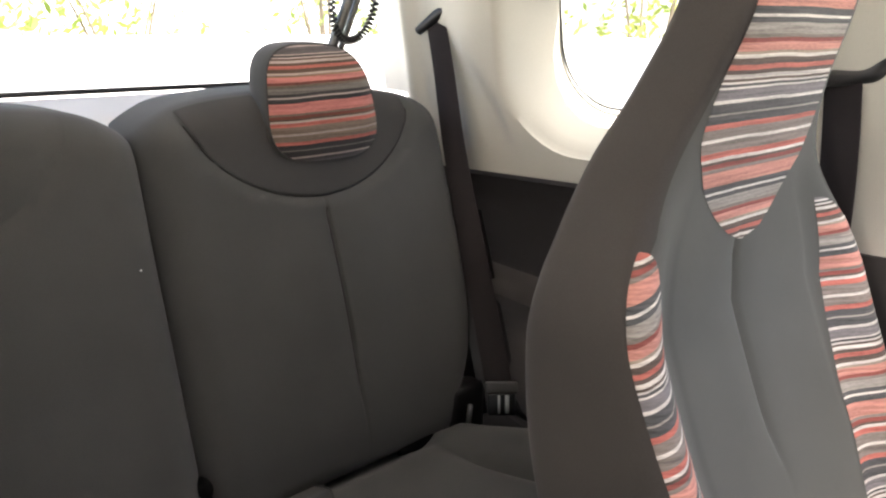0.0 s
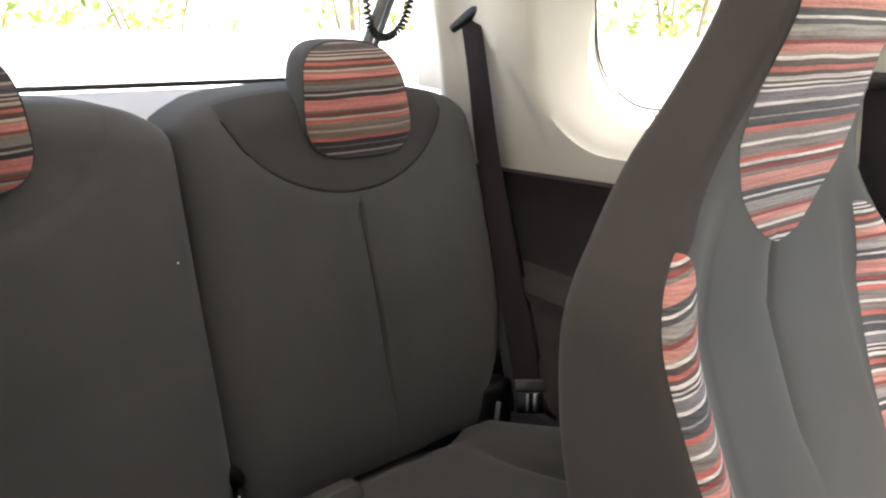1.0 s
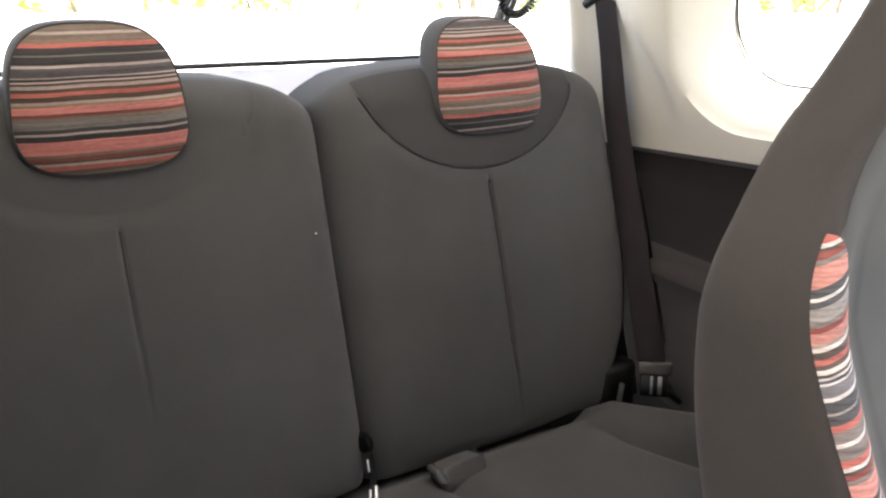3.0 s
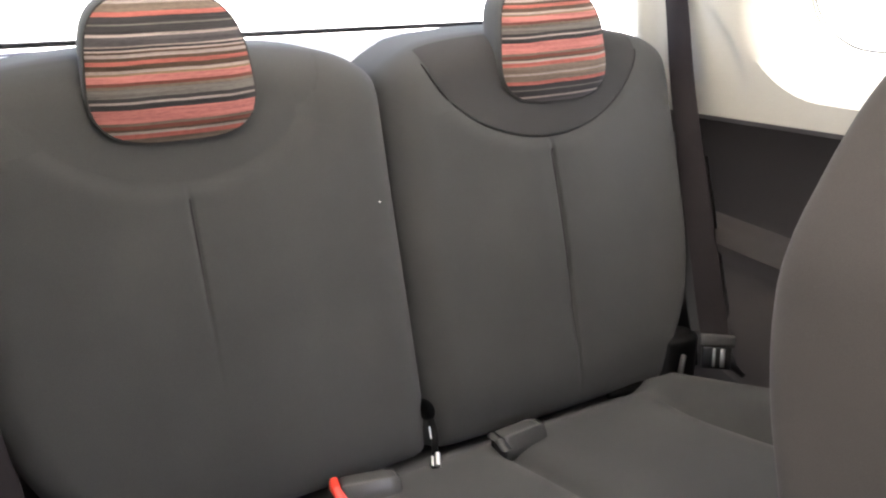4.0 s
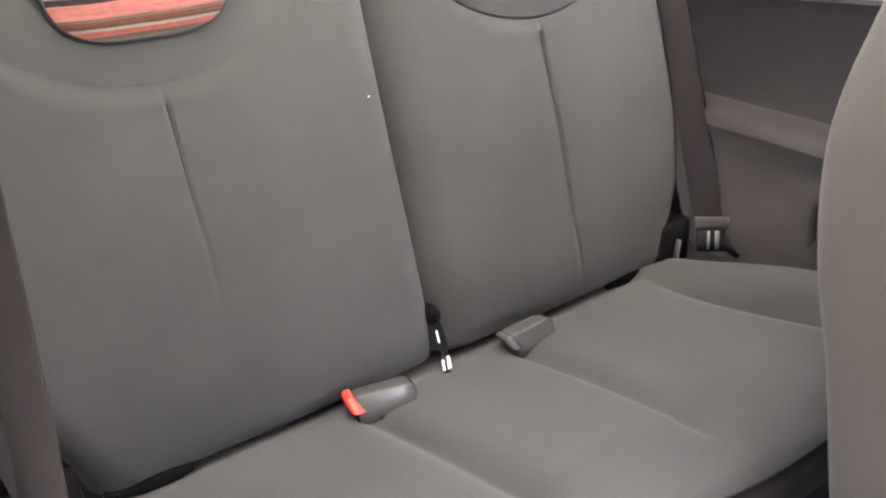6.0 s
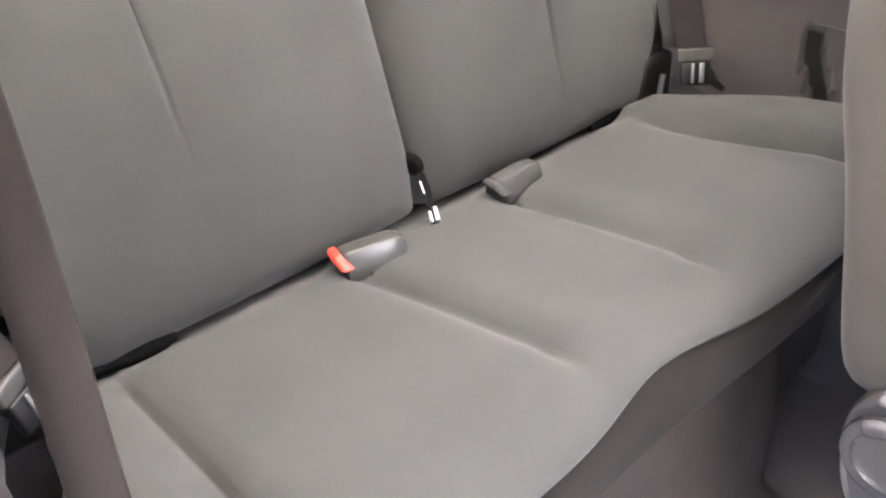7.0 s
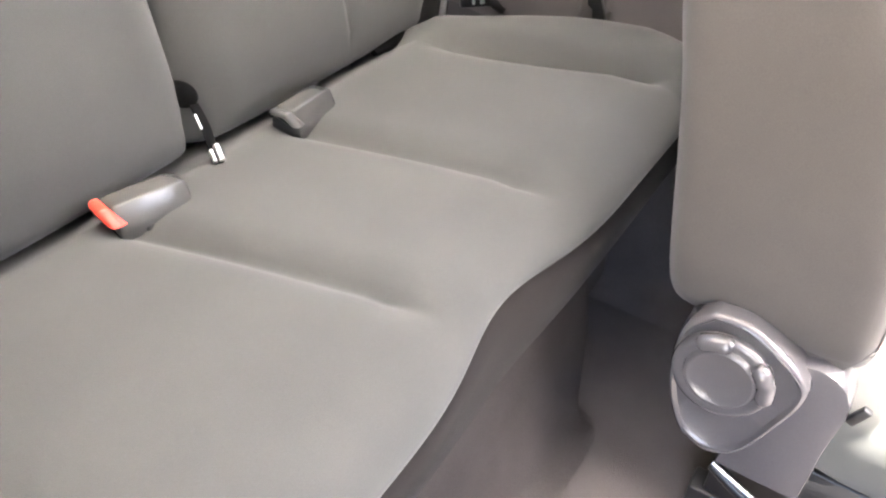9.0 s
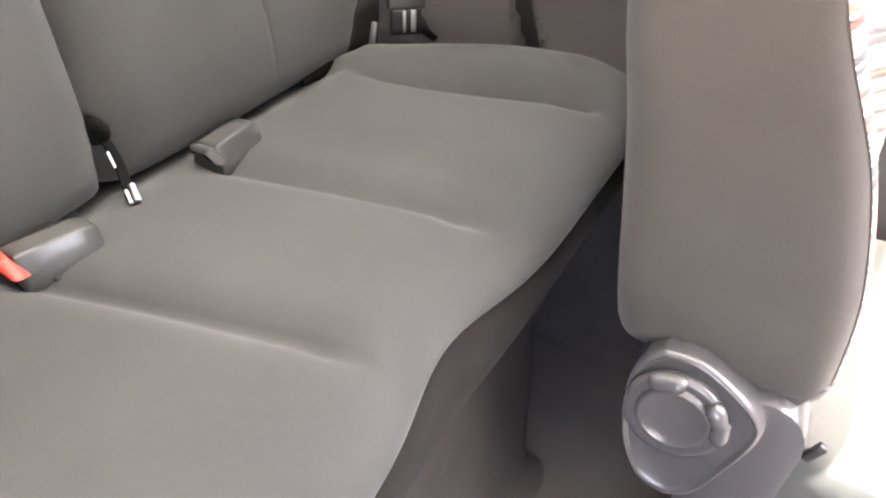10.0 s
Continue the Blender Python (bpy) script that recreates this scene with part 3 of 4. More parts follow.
# ---- front passenger seat ----
FS_X = 0.36
FS_BACK = ((0.33, -0.49), (0.37, -0.482), (0.565, -0.448), (0.655, -0.428), (0.74, -0.419), (0.84, -0.422), (0.93, -0.430), (1.0, -0.455), (1.08, -0.485), (1.18, -0.508), (1.25, -0.53))
FS_FRONT = ((0.33, -0.700), (0.40, -0.698), (0.48, -0.688), (0.59, -0.652), (0.673, -0.612), (0.80, -0.560), (0.88, -0.530), (0.93, -0.525), (1.0, -0.540), (1.08, -0.567), (1.18, -0.582), (1.25, -0.568))
FS_HALF = ((0.33, 0.215), (0.38, 0.236), (0.5, 0.243), (0.78, 0.246), (0.835, 0.230), (0.87, 0.207), (0.93, 0.166), (1.0, 0.132), (1.08, 0.112), (1.18, 0.106), (1.23, 0.088), (1.25, 0.06))
FS_N = 8.0


def seat_point(u, z, front, off=0.0):
    """A point of the front seat's backrest; u from -1 to 1 across."""
    w, yb, yf = lerp(FS_HALF, z), lerp(FS_BACK, z), lerp(FS_FRONT, z)
    yy = max(0.0, 1 - abs(u) ** FS_N) ** (1 / FS_N)
    mid, half = (yb + yf) / 2, (yb - yf) / 2
    rise = max(0.0, min(1.0, (z - 0.84) / 0.12))
    xc = FS_X - 0.010 * rise * rise * (3 - 2 * rise)
    if not front:
        return Vector((xc + u * w, mid + yy * (half + off), z))
    low = max(0.0, min(1.0, (0.93 - z) / 0.15))
    ramp = max(0.0, min(1.0, (0.91 - abs(u)) / 0.30))
    dish = low * (0.040 * ramp * ramp * (3 - 2 * ramp) + 0.008 * max(0.0, 1 - (u / 0.6) ** 2))
    run = max(0.0, min(1.0, (0.86 - z) / 0.02)) * max(0.0, min(1.0, (z - 0.60) / 0.05))
    groove = run * (0.006 * math.exp(-(u / 0.02) ** 2) + 0.005 * math.exp(-(u / 0.09) ** 2))
    crest = low * 0.0012 * math.exp(-((abs(u) - 0.60) / 0.02) ** 2)
    return Vector((xc + u * (w + off * 0.3), mid - yy * (half + off) + dish + groove + crest, z))


front_seat = thing("front_seat_unit", (FS_X, -0.62, 0.05), "grey cloth front seat with striped bolsters and built-in headrest", "car seat")
U = [0.0, 0.012, 0.025, 0.05, 0.09, 0.14, 0.2, 0.28, 0.36, 0.44, 0.52, 0.57, 0.585, 0.60, 0.615, 0.63, 0.67, 0.72, 0.77, 0.82, 0.86, 0.9, 0.93, 0.955, 0.97, 0.982, 0.99, 0.995, 0.998, 0.9995, 1.0]
UF = [-u for u in reversed(U)] + U[1:]
ZS = [0.335, 0.338, 0.345, 0.36] + [0.385 + 0.0165 * i for i in range(51)] + [1.225, 1.238, 1.246, 1.25]


def seat_ring(z):
    ring = [seat_point(u, z, True) for u in UF] + [seat_point(u, z, False) for u in reversed(UF[1:-1])]
    e = min(1.0, max(0.0, (z - 0.335) / 0.02))
    s = 0.93 + 0.07 * math.sqrt(max(0.0, 1 - (1 - e) ** 2))
    c = sum(ring, Vector()) / len(ring)
    return [c + (p - c) * s for p in ring]


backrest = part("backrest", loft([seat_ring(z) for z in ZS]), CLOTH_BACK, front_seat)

bm = bmesh.new()
FACE = [u for u in UF if abs(u) <= 0.96]
grid(bm, lambda u, z: seat_point(u * (0.97 if z < 0.88 else 0.93), z, True, 0.0007), FACE, [z for z in ZS if 0.36 <= z <= 1.226])
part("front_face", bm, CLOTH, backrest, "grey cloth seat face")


def bolster_strip(sign):
    bm = bmesh.new()

    def f(k, i):
        s = 1 - (1 - i / 40) ** 1.5
        z = 0.375 + (0.872 - 0.375) * s
        tip = math.sqrt(max(0.0, 1 - max(0.0, (s - 0.82) / 0.18) ** 2))
        low = min(1.0, (1 - s) / 0.6)
        if sign < 0:
            a, b = 0.99 - 0.065 * low * low - 0.02 * (1 - tip), 0.77 - 0.12 * low * low + 0.20 * (1 - tip)
        else:
            a, b = 0.985 - 0.20 * (1 - tip), 0.72 - 0.14 * low + 0.02 * (1 - tip)
        return seat_point(sign * (a + (b - a) * k / 12), z, True, 0.0016)
    grid(bm, f, list(range(13)), list(range(41)))
    return part("bolster_panel", bm, STRIPE_BOLSTER if sign < 0 else STRIPE_TURNED, backrest, "striped cloth side bolster")


bolster_strip(-1)
bolster_strip(1)
bm = bmesh.new()


def insert(k, i):
    s = i / 44
    z = 0.846 + (1.235 - 0.846) * s
    w = 0.112 * min(1.0, math.sin(min(1.0, s / 0.36) * math.pi / 2) ** 0.6 + 0.02)
    w *= lerp(((0.84, 0.95), (0.98, 1.0), (1.08, 0.86), (1.25, 0.80)), z)
    half = lerp(FS_HALF, z)
    return seat_point(max(-0.95, min(0.93, ((k / 10) * w - lerp(((0.84, -0.006), (0.95, 0.002), (1.0, 0.003), (1.1, 0.009)), z)) / half)), z, True, 0.0016)


grid(bm, insert, list(range(-10, 11)), list(range(45)))
part("headrest_panel", bm, STRIPE_FRONT, backrest, "striped cloth headrest front")
part("seam", tube([seat_point(0, 0.62 + 0.22 * i / 20, True, -0.001) for i in range(21)], 0.0015, 6), CLOTH_DARK, backrest)

# seat cushion of the front seat
rings = []
for y, w, zt, zb in ((-0.60, 0.20, 0.30, 0.19), (-0.64, 0.215, 0.315, 0.185), (-0.72, 0.225, 0.315, 0.18), (-0.86, 0.23, 0.325, 0.18), (-1.0, 0.23, 0.34, 0.185), (-1.06, 0.225, 0.335, 0.19), (-1.10, 0.21, 0.31, 0.20), (-1.115, 0.19, 0.28, 0.22)):
    ring = []
    for i in range(48):
        q = 2 * math.pi * i / 48
        c, d = math.cos(q), math.sin(q)
        x = math.copysign(abs(c) ** 0.4, c)
        h = math.copysign(abs(d) ** 0.4, d)
        z = (zt + zb) / 2 + h * (zt - zb) / 2
        if h > 0:
            z -= 0.018 * max(0.0, 1 - (x / 0.7) ** 2)
        ring.append(Vector((FS_X + x * w, y, z)))
    rings.append(ring)
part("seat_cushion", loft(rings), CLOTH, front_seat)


# recliner cover on the inboard side
def scaled(poly, c, s):
    return [(c[0] + (p[0] - c[0]) * s, c[1] + (p[1] - c[1]) * s) for p in poly]


RC = (-0.575, 0.305)
closed = bezier([(0, -0.548, 0.374), (0, -0.582, 0.376), (0, -0.620, 0.358), (0, -0.649, 0.334), (0, -0.654, 0.310), (0, -0.642, 0.268), (0, -0.620, 0.214), (0, -0.592, 0.192), (0, -0.558, 0.203), (0, -0.535, 0.243), (0, -0.523, 0.298), (0, -0.526, 0.345), (0, -0.548, 0.374)], 5)[:-1]
rc_poly = [(p.y, p.z) for p in closed]
rc_mid = (-0.582, 0.298)
rings = []
for x, s in ((0.150, 1.0), (0.120, 1.0), (0.111, 0.985), (0.106, 0.955), (0.105, 0.92), (0.107, 0.885), (0.109, 0.86), (0.109, 0.5)):
    rings.append([Vector((x, p[0], p[1])) for p in scaled(rc_poly, rc_mid, s)])
cover = part("recliner_cover", loft(rings), PLASTIC_GREY, front_seat, "glossy grey plastic recliner cover")
rings = []
for x, r in ((0.112, 0.050), (0.104, 0.050), (0.100, 0.048), (0.099, 0.044), (0.100, 0.041), (0.1005, 0.037), (0.097, 0.0355), (0.0955, 0.0335), (0.096, 0.031), (0.0975, 0.029), (0.0975, 0.01)):
    rings.append([Vector((x, RC[0] + r * math.cos(q), RC[1] + r * math.sin(q))) for q in (2 * math.pi * i / 48 for i in range(48))])
part("recliner_knob", loft(rings), PLASTIC_GREY, cover)
for q0, q1 in ((48, 92), (128, 188)):
    arc = [Vector((0.0985, RC[0] + 0.044 * math.cos(radians(q0 + (q1 - q0) * i / 8)), RC[1] + 0.044 * math.sin(radians(q0 + (q1 - q0) * i / 8)))) for i in range(9)]
    part("knob_rib", tube(arc, [0.006] + [0.0095] * 7 + [0.006], 10), PLASTIC_GREY, cover)
shield = [(-0.60, 0.165), (-0.62, 0.34), (-0.655, 0.347), (-0.672, 0.343), (-0.684, 0.333), (-0.692, 0.318), (-0.694, 0.30), (-0.690, 0.25), (-0.690, 0.165)]
bm = loft([[Vector((x, p[0], p[1])) for p in scaled(shield, (-0.645, 0.26), s)] for x, s in ((0.160, 1.0), (0.128, 1.0), (0.123, 0.97), (0.122, 0.9))])
part("side_shield", bm, PLASTIC_GREY, front_seat)
part("lever_tip", box(0.122, 0.130, -0.706, -0.696, 0.296, 0.322, 0.002, 2, pose(0, 0, 0, 24)), PLASTIC_BLACK, front_seat)
frame_side = [(-0.54, 0.25), (-0.54, 0.36), (-0.60, 0.385), (-0.655, 0.385), (-0.690, 0.372), (-0.675, 0.345), (-0.66, 0.30), (-0.66, 0.22)]
bm = loft([[Vector((x, p[0], p[1])) for p in scaled(frame_side, (-0.61, 0.30), s)] for x, s in ((0.138, 0.96), (0.142, 1.0), (0.572, 1.0), (0.576, 0.96))])
part("seat_frame", bm, TRIM_BROWN, front_seat)
for x in (0.165, 0.545):
    part("rail", box(x - 0.018, x + 0.018, -1.1, -0.585, 0.052, 0.085, 0.003), PLASTIC_BLACK, front_seat)
    part("slide", box(x - 0.014, x + 0.014, -1.05, -0.60, 0.085, 0.19, 0.003), PLASTIC_BLACK, front_seat)
part("lever", tube(bezier([(0.135, -0.60, 0.15), (0.125, -0.66, 0.13), (0.12, -0.74, 0.14), (0.12, -0.82, 0.145)], 8), 0.008, 10), PLASTIC_BLACK, front_seat)
part("lever_trim", tube([(0.125, -0.60, 0.163), (0.117, -0.66, 0.143), (0.112, -0.74, 0.150)], 0.0028, 8), CHROME, front_seat)

# the driver's seat stays out of view; placed here to block windscreen light
driver_seat = copy_thing(front_seat, pose(-0.36, -1.12, 0.05, 2))
tagged(driver_seat, "unseen grey cloth driver's seat added to block windscreen light")

# ---- body shell ----


def wall_x(z):
    """Inner face of the side trim above the waist: leans in."""
    return 0.612 - 0.16 * max(0.0, z - 0.815)


WIN = arc_box(-0.44, 0.034, 0.858, 1.205, (0.07, 0.14, 0.10, 0.05), 10)       # edge of the reveal on the trim
PANE = arc_box(-0.43, -0.011, 0.929, 1.17, (0.05, 0.105, 0.08, 0.04), 10)     # edge of the glass

PAIRS = []
for k in range(len(WIN)):
    a, b, p, q = Vector(WIN[k]), Vector(WIN[(k + 1) % len(WIN)]), Vector(PANE[k]), Vector(PANE[(k + 1) % len(WIN)])
    m = max(1, math.ceil((b - a).length / 0.018))
    if (b - a).length > 1e-5:
        PAIRS += [(a.lerp(b, s / m), p.lerp(q, s / m)) for s in range(m)]
WIN, PANE = [tuple(w) for w, _ in PAIRS], [tuple(p) for _, p in PAIRS]
FOLD = ((0.82, 0.018), (0.918, 0.038), (0.981, 0.079), (1.035, 0.140), (1.09, 0.20), (1.27, 0.22))


def ease(v):
    v = max(0.0, min(1.0, v))
    return v * v * (3 - 2 * v)


def panel_end(z):
    """Where the lower side panel stops towards the door pillar."""
    return -0.168 - 0.42 * max(0.0, 0.48 - max(z, 0.30))


def quarter(sign, side):
    # light trim above the waist with the window opening
    outer = []
    y0, y1, z0, z1 = -0.46, 0.30, 0.795, 1.27
    cy, cz = -0.21, 1.03
    for p in WIN:
        dy, dz = p[0] - cy, p[1] - cz
        k = min(((y1 - cy) if dy > 0 else (y0 - cy)) / dy if abs(dy) > 1e-6 else 1e9, ((z1 - cz) if dz > 0 else (z0 - cz)) / dz if abs(dz) > 1e-6 else 1e9)
        outer.append((cy + dy * k, cz + dz * k))
    rings = []
    steps = [(k / 40) ** 1.15 for k in range(41)]
    for k in range(41):
        ring = []
        for o, w in zip(outer, WIN):
            y, z = o[0] + (w[0] - o[0]) * steps[k], o[1] + (w[1] - o[1]) * steps[k]
            bulge = 0.016 * math.exp(-((y - 0.095) / 0.06) ** 2) - 0.013 * ease((y - lerp(FOLD, z)) / 0.022) * ease((0.225 - y) / 0.03) + 0.012 * math.exp(-((y - 0.262) / 0.018) ** 2) - 0.006 * math.exp(-((y - 0.225) / 0.018) ** 2) - 0.02 * max(0.0, (y - 0.285) / 0.015) ** 2
            bulge *= max(0.0, min(1.0, (z - 0.82) / 0.06))
            lip = 0.008 if k == 40 else 0.0
            ring.append(Vector((sign * (wall_x(z) - bulge + lip), y, z)))
        rings.append(ring)
    for s, dx in ((0.10, 0.012), (0.30, 0.034), (0.55, 0.060), (0.80, 0.083), (0.94, 0.095), (1.0, 0.100)):
        rings.append([Vector((sign * (wall_x(w[1]) + dx), w[0] + (p[0] - w[0]) * s, w[1] + (p[1] - w[1]) * s)) for w, p in zip(WIN, PANE)])
    back = [[Vector((sign * (wall_x(p[1]) + 0.108), p[0], p[1])) for p in PANE], [Vector((sign * (wall_x(p[1]) + 0.113), p[0], p[1])) for p in outer]]
    bm = loft(rings + back, cap=False)
    pillar = solid(f"wall_{side}_upper", bm, TRIM_LIGHT, "pale beige moulded pillar trim round the quarter window", "pillar trim", kind="structure")
    # gasket and pane
    g = thing(f"window_{side}", (sign * 0.63, -0.2, 0.93), "fixed rear quarter window with a black rubber seal", "window", kind="structure")
    part("seal", tube([Vector((sign * (wall_x(p[1]) + 0.100), p[0], p[1])) for p in PANE], 0.0020, 8, close=True), PLASTIC_BLACK, g)
    bm = loft([[Vector((sign * (wall_x(p[1]) + 0.103), p[0], p[1])) for p in PANE], [Vector((sign * (wall_x(p[1]) + 0.106), p[0], p[1])) for p in PANE]])
    pane = part("pane", bm, GLASS, g)
    pane.visible_shadow = False
    # dark panel below the waist: recessed above a ledge, bellied below
    prof = ((0.818, 0.600), (0.812, 0.594), (0.80, 0.598), (0.76, 0.612), (0.70, 0.618), (0.668, 0.620), (0.661, 0.616), (0.655, 0.590), (0.647, 0.572), (0.628, 0.564), (0.60, 0.580), (0.56, 0.592), (0.54, 0.593), (0.528, 0.593), (0.52, 0.593), (0.512, 0.592), (0.50, 0.591), (0.48, 0.589), (0.45, 0.586), (0.42, 0.585), (0.38, 0.589), (0.34, 0.593), (0.28, 0.60), (0.10, 0.61), (0.05, 0.61))

    def panel(y, i):
        z, x = prof[i]
        rise = 0.012 * (y + 0.10) / 0.3 if i < 3 else 0.0
        dip = -0.022 - 0.03 * (-y - 0.05) if 4 <= i <= 10 else 0.0
        swell = 0.035 * math.exp(-((y + 0.06) / 0.07) ** 2 - ((z - 0.44) / 0.09) ** 2) if i > 8 else 0.0
        notch = 0.045 * ease((panel_end(z) - y) / 0.012) * ease((0.525 - z) / 0.014)
        return Vector((sign * (x + 0.01 * math.sin(3 * y) - swell + notch), y, z - rise + dip))
    ys = sorted([-0.46 + 0.92 * i / 40 for i in range(41)] + [-0.235 + 0.004 * i for i in range(21)])
    for name, a, b_, mat, label in ((f"wall_{side}_waist", 0, 7, TRIM_DARK, "charcoal recessed side panel under the quarter window"), (f"wall_{side}_lower", 7, 21, TRIM_BROWN, "brown-grey lower side panel with an arm ledge"), (f"wall_{side}_foot", 21, len(prof), TRIM_DARK, "charcoal foot of the side panel beside the bench")):
        bm = bmesh.new()
        grid(bm, panel, ys, list(range(max(0, a - (1 if a else 0)), b_)))
        bmesh.ops.solidify(bm, geom=list(bm.faces), thickness=-0.008)
        solid(name, bm, mat, label, "side panel", kind="structure")


quarter(1, "left")
quarter(-1, "right")

# black strip in place of the shade in the notch at the panel's end
gap_way = [(0.596, panel_end(z) - 0.013, z) for z in (0.34 + 0.172 * i / 14 for i in range(15))]
solid("trim", band(gap_way, (0.15, 1, 0), 0.028, 0.006), PLASTIC_BLACK, "black strip standing in for shade at the side panel's end", "trim", kind="structure")


def pillar(sign, side):
    prof = ((-0.455, 0.0), (-0.47, 0.012), (-0.50, 0.020), (-0.56, 0.022), (-0.60, 0.014), (-0.615, 0.0))
    for name, z0, z1, mat, label in ((f"pillar_{side}_upper", 0.79, 1.27, TRIM_LIGHT, "pale beige door pillar trim"), (f"pillar_{side}_lower", 0.05, 0.788, TRIM_DARK, "charcoal lower door pillar trim")):
        zs = [z0 + (z1 - z0) * i / 12 for i in range(13)]
        rings = []
        for z in zs:
            x = wall_x(max(z, 0.815)) + 0.028
            rings.append([Vector((sign * (x - d), y, z)) for y, d in prof] + [Vector((sign * (x + 0.045), -0.615, z)), Vector((sign * (x + 0.045), -0.455, z))])
        solid(name, loft(rings), mat, label, "pillar", kind="structure")


pillar(1, "left")
pillar(-1, "right")


def front_belt(sign, outer_x, y, label, lean=0.0, across=None):
    """Belt that hangs from a guide on the door pillar to an anchor at the sill."""
    t = thing("front_seat_belt", (sign * outer_x, y, 0.12), label, "seat belt", "front seat belts")
    pts = bezier([(sign * (outer_x + 0.002 - 0.08 * lean), y + 0.012 + 0.2 * lean, 1.022), (sign * outer_x, y + 0.05 * lean, 0.85), (sign * (outer_x + 0.14 * lean), y + 0.003 - 0.12 * lean, 0.6), (sign * (outer_x + 0.006 + 0.2 * lean), y + 0.006 - 0.2 * lean, 0.35), (sign * (outer_x + 0.012), y + 0.01 - 0.3 * lean, 0.14)], 10)
    part("webbing", band(pts, across or (sign * -0.12, -0.99, 0), 0.047, 0.0016), WEBBING, t)
    x = sign * (outer_x + 0.014)
    part("guide", tube(bezier([(x - 0.02 * sign, y + 0.045, 1.000), (x - 0.01 * sign, y + 0.0, 1.004), (x - 0.006 * sign, y - 0.028, 1.012), (x - 0.0 * sign, y - 0.046, 1.04)], 6), [0.010] * 8 + [0.011, 0.012, 0.013, 0.014, 0.015, 0.016, 0.017, 0.018, 0.018, 0.017, 0.014], 10), PLASTIC_BLACK, t, "black belt guide")
    y -= 0.3 * lean
    part("anchor", box(x - 0.02, x + 0.02, y - 0.004, y + 0.012, 0.10, 0.15, 0.004), STEEL, t)
    return t


front_belt(1, 0.590, -0.517, "dark front seat belt hanging from a black guide")
front_belt(-1, 0.520, -0.4925, "dark brown-grey front seat belt hanging by the open door", 0.17, (0.25, -0.97, 0))


def rear_belt(sign):
    t = thing("rear_seat_belt", (sign * 0.53, 0.0, 0.40), "dark rear seat belt running down to a floor bracket", "seat belt", "rear seat belts")
    foot = 0.0 if sign > 0 else 0.018
    way = [(0.572, 0.188, 1.070), (0.567, 0.160, 0.98), (0.558, 0.122, 0.85), (0.549 - 0.4 * foot, 0.062, 0.68), (0.541 - 0.8 * foot, 0.008, 0.53), (0.534 - foot, -0.022, 0.458)]
    pts = bezier([(sign * (x), y, z) for x, y, z in way], 8)
    sides = [(sign * (0.07 + 0.68 * (i / 40) ** 1.5), -1.0 + 0.38 * (i / 40) ** 1.5, 0.05) for i in range(len(pts))]
    # black bands put the shade of the gaps beside the belt into colour
    behind = [p + Vector((sign * 0.016, 0.024, 0)) for p in pts[21:]]
    part("side_shade", band(behind, [sides[i + 21] for i in range(len(behind))], 0.070, 0.006), PLASTIC_BLACK, t)
    gap = [(sign * (0.545 + 0.03 * s), 0.062 + 0.115 * s, 0.36 + 0.41 * s) for s in (i / 10 for i in range(11))]
    part("gap_shade", band(gap, (1, -0.15, 0), 0.085, 0.006), PLASTIC_BLACK, t)
    part("webbing", band(pts, sides, 0.046, 0.0016), WEBBING, t)
    part("slot", tube([(sign * 0.566, 0.226, 1.048), (sign * 0.572, 0.188, 1.072), (sign * 0.578, 0.134, 1.102)], [0.008, 0.011, 0.010], 10), PLASTIC_BLACK, t, "black belt slot in the pillar")
    turn = pose(0, 0, 0, -12, 0, -40 * sign)
    c = Vector((sign * (0.533 - foot), -0.028, 0.458))
    bm = box(-0.029, 0.029, -0.006, 0.006, -0.012, 0.010, 0.004)
    bm.transform(Matrix.Translation(c) @ turn)
    part("bracket", bm, PLASTIC_BUCKLE, t)
    bm = box(-0.024, 0.024, -0.005, 0.006, -0.05, -0.012, 0.003)
    bm.transform(Matrix.Translation(c) @ turn)
    part("tongue_housing", bm, PLASTIC_BLACK, t)
    for dx, w in ((-0.005, 0.0022), (0.009, 0.0036)):
        bm = box(dx - w, dx + w, -0.009, -0.005, -0.045, -0.014, 0.001)
        bm.transform(Matrix.Translation(c) @ turn)
        part("chrome_bar", bm, CHROME, t)
    hx = 0.472 if sign > 0 else 0.505
    part("hinge_bar", box(sign * hx - 0.003, sign * hx + 0.003, -0.016, -0.008, 0.405, 0.438, 0.001, 2, pose(0, 0, 0, 0, 8, 0)), CHROME, t)
    part("foot", tube(bezier([(sign * 0.545, -0.03, 0.43), (sign * 0.56, -0.05, 0.415), (sign * 0.568, -0.068, 0.405)], 6), 0.014, 10), PLASTIC_BLACK, t)
    part("hinge_cover", box(sign * (hx + 0.026) - 0.04, sign * (hx + 0.026) + 0.04, 0.012, 0.06, 0.34, 0.455, 0.012), PLASTIC_BLACK, t)
    return t


rear_belt(1)
rear_belt(-1)

# floor, roof, tail, bulkhead
solid("floor", box(-0.66, 0.66, -2.05, 0.75, 0.0, 0.05, 0.0), CARPET, "brown-grey carpeted car floor", "floor", kind="structure", smooth=False)
bm = bmesh.new()


def roof(x, y):
    return Vector((x, y, 1.275 + 0.03 * (1 - (x / 0.56) ** 2) - 0.02 * max(0.0, y) ** 2 - 0.06 * max(0.0, -0.9 - y)))


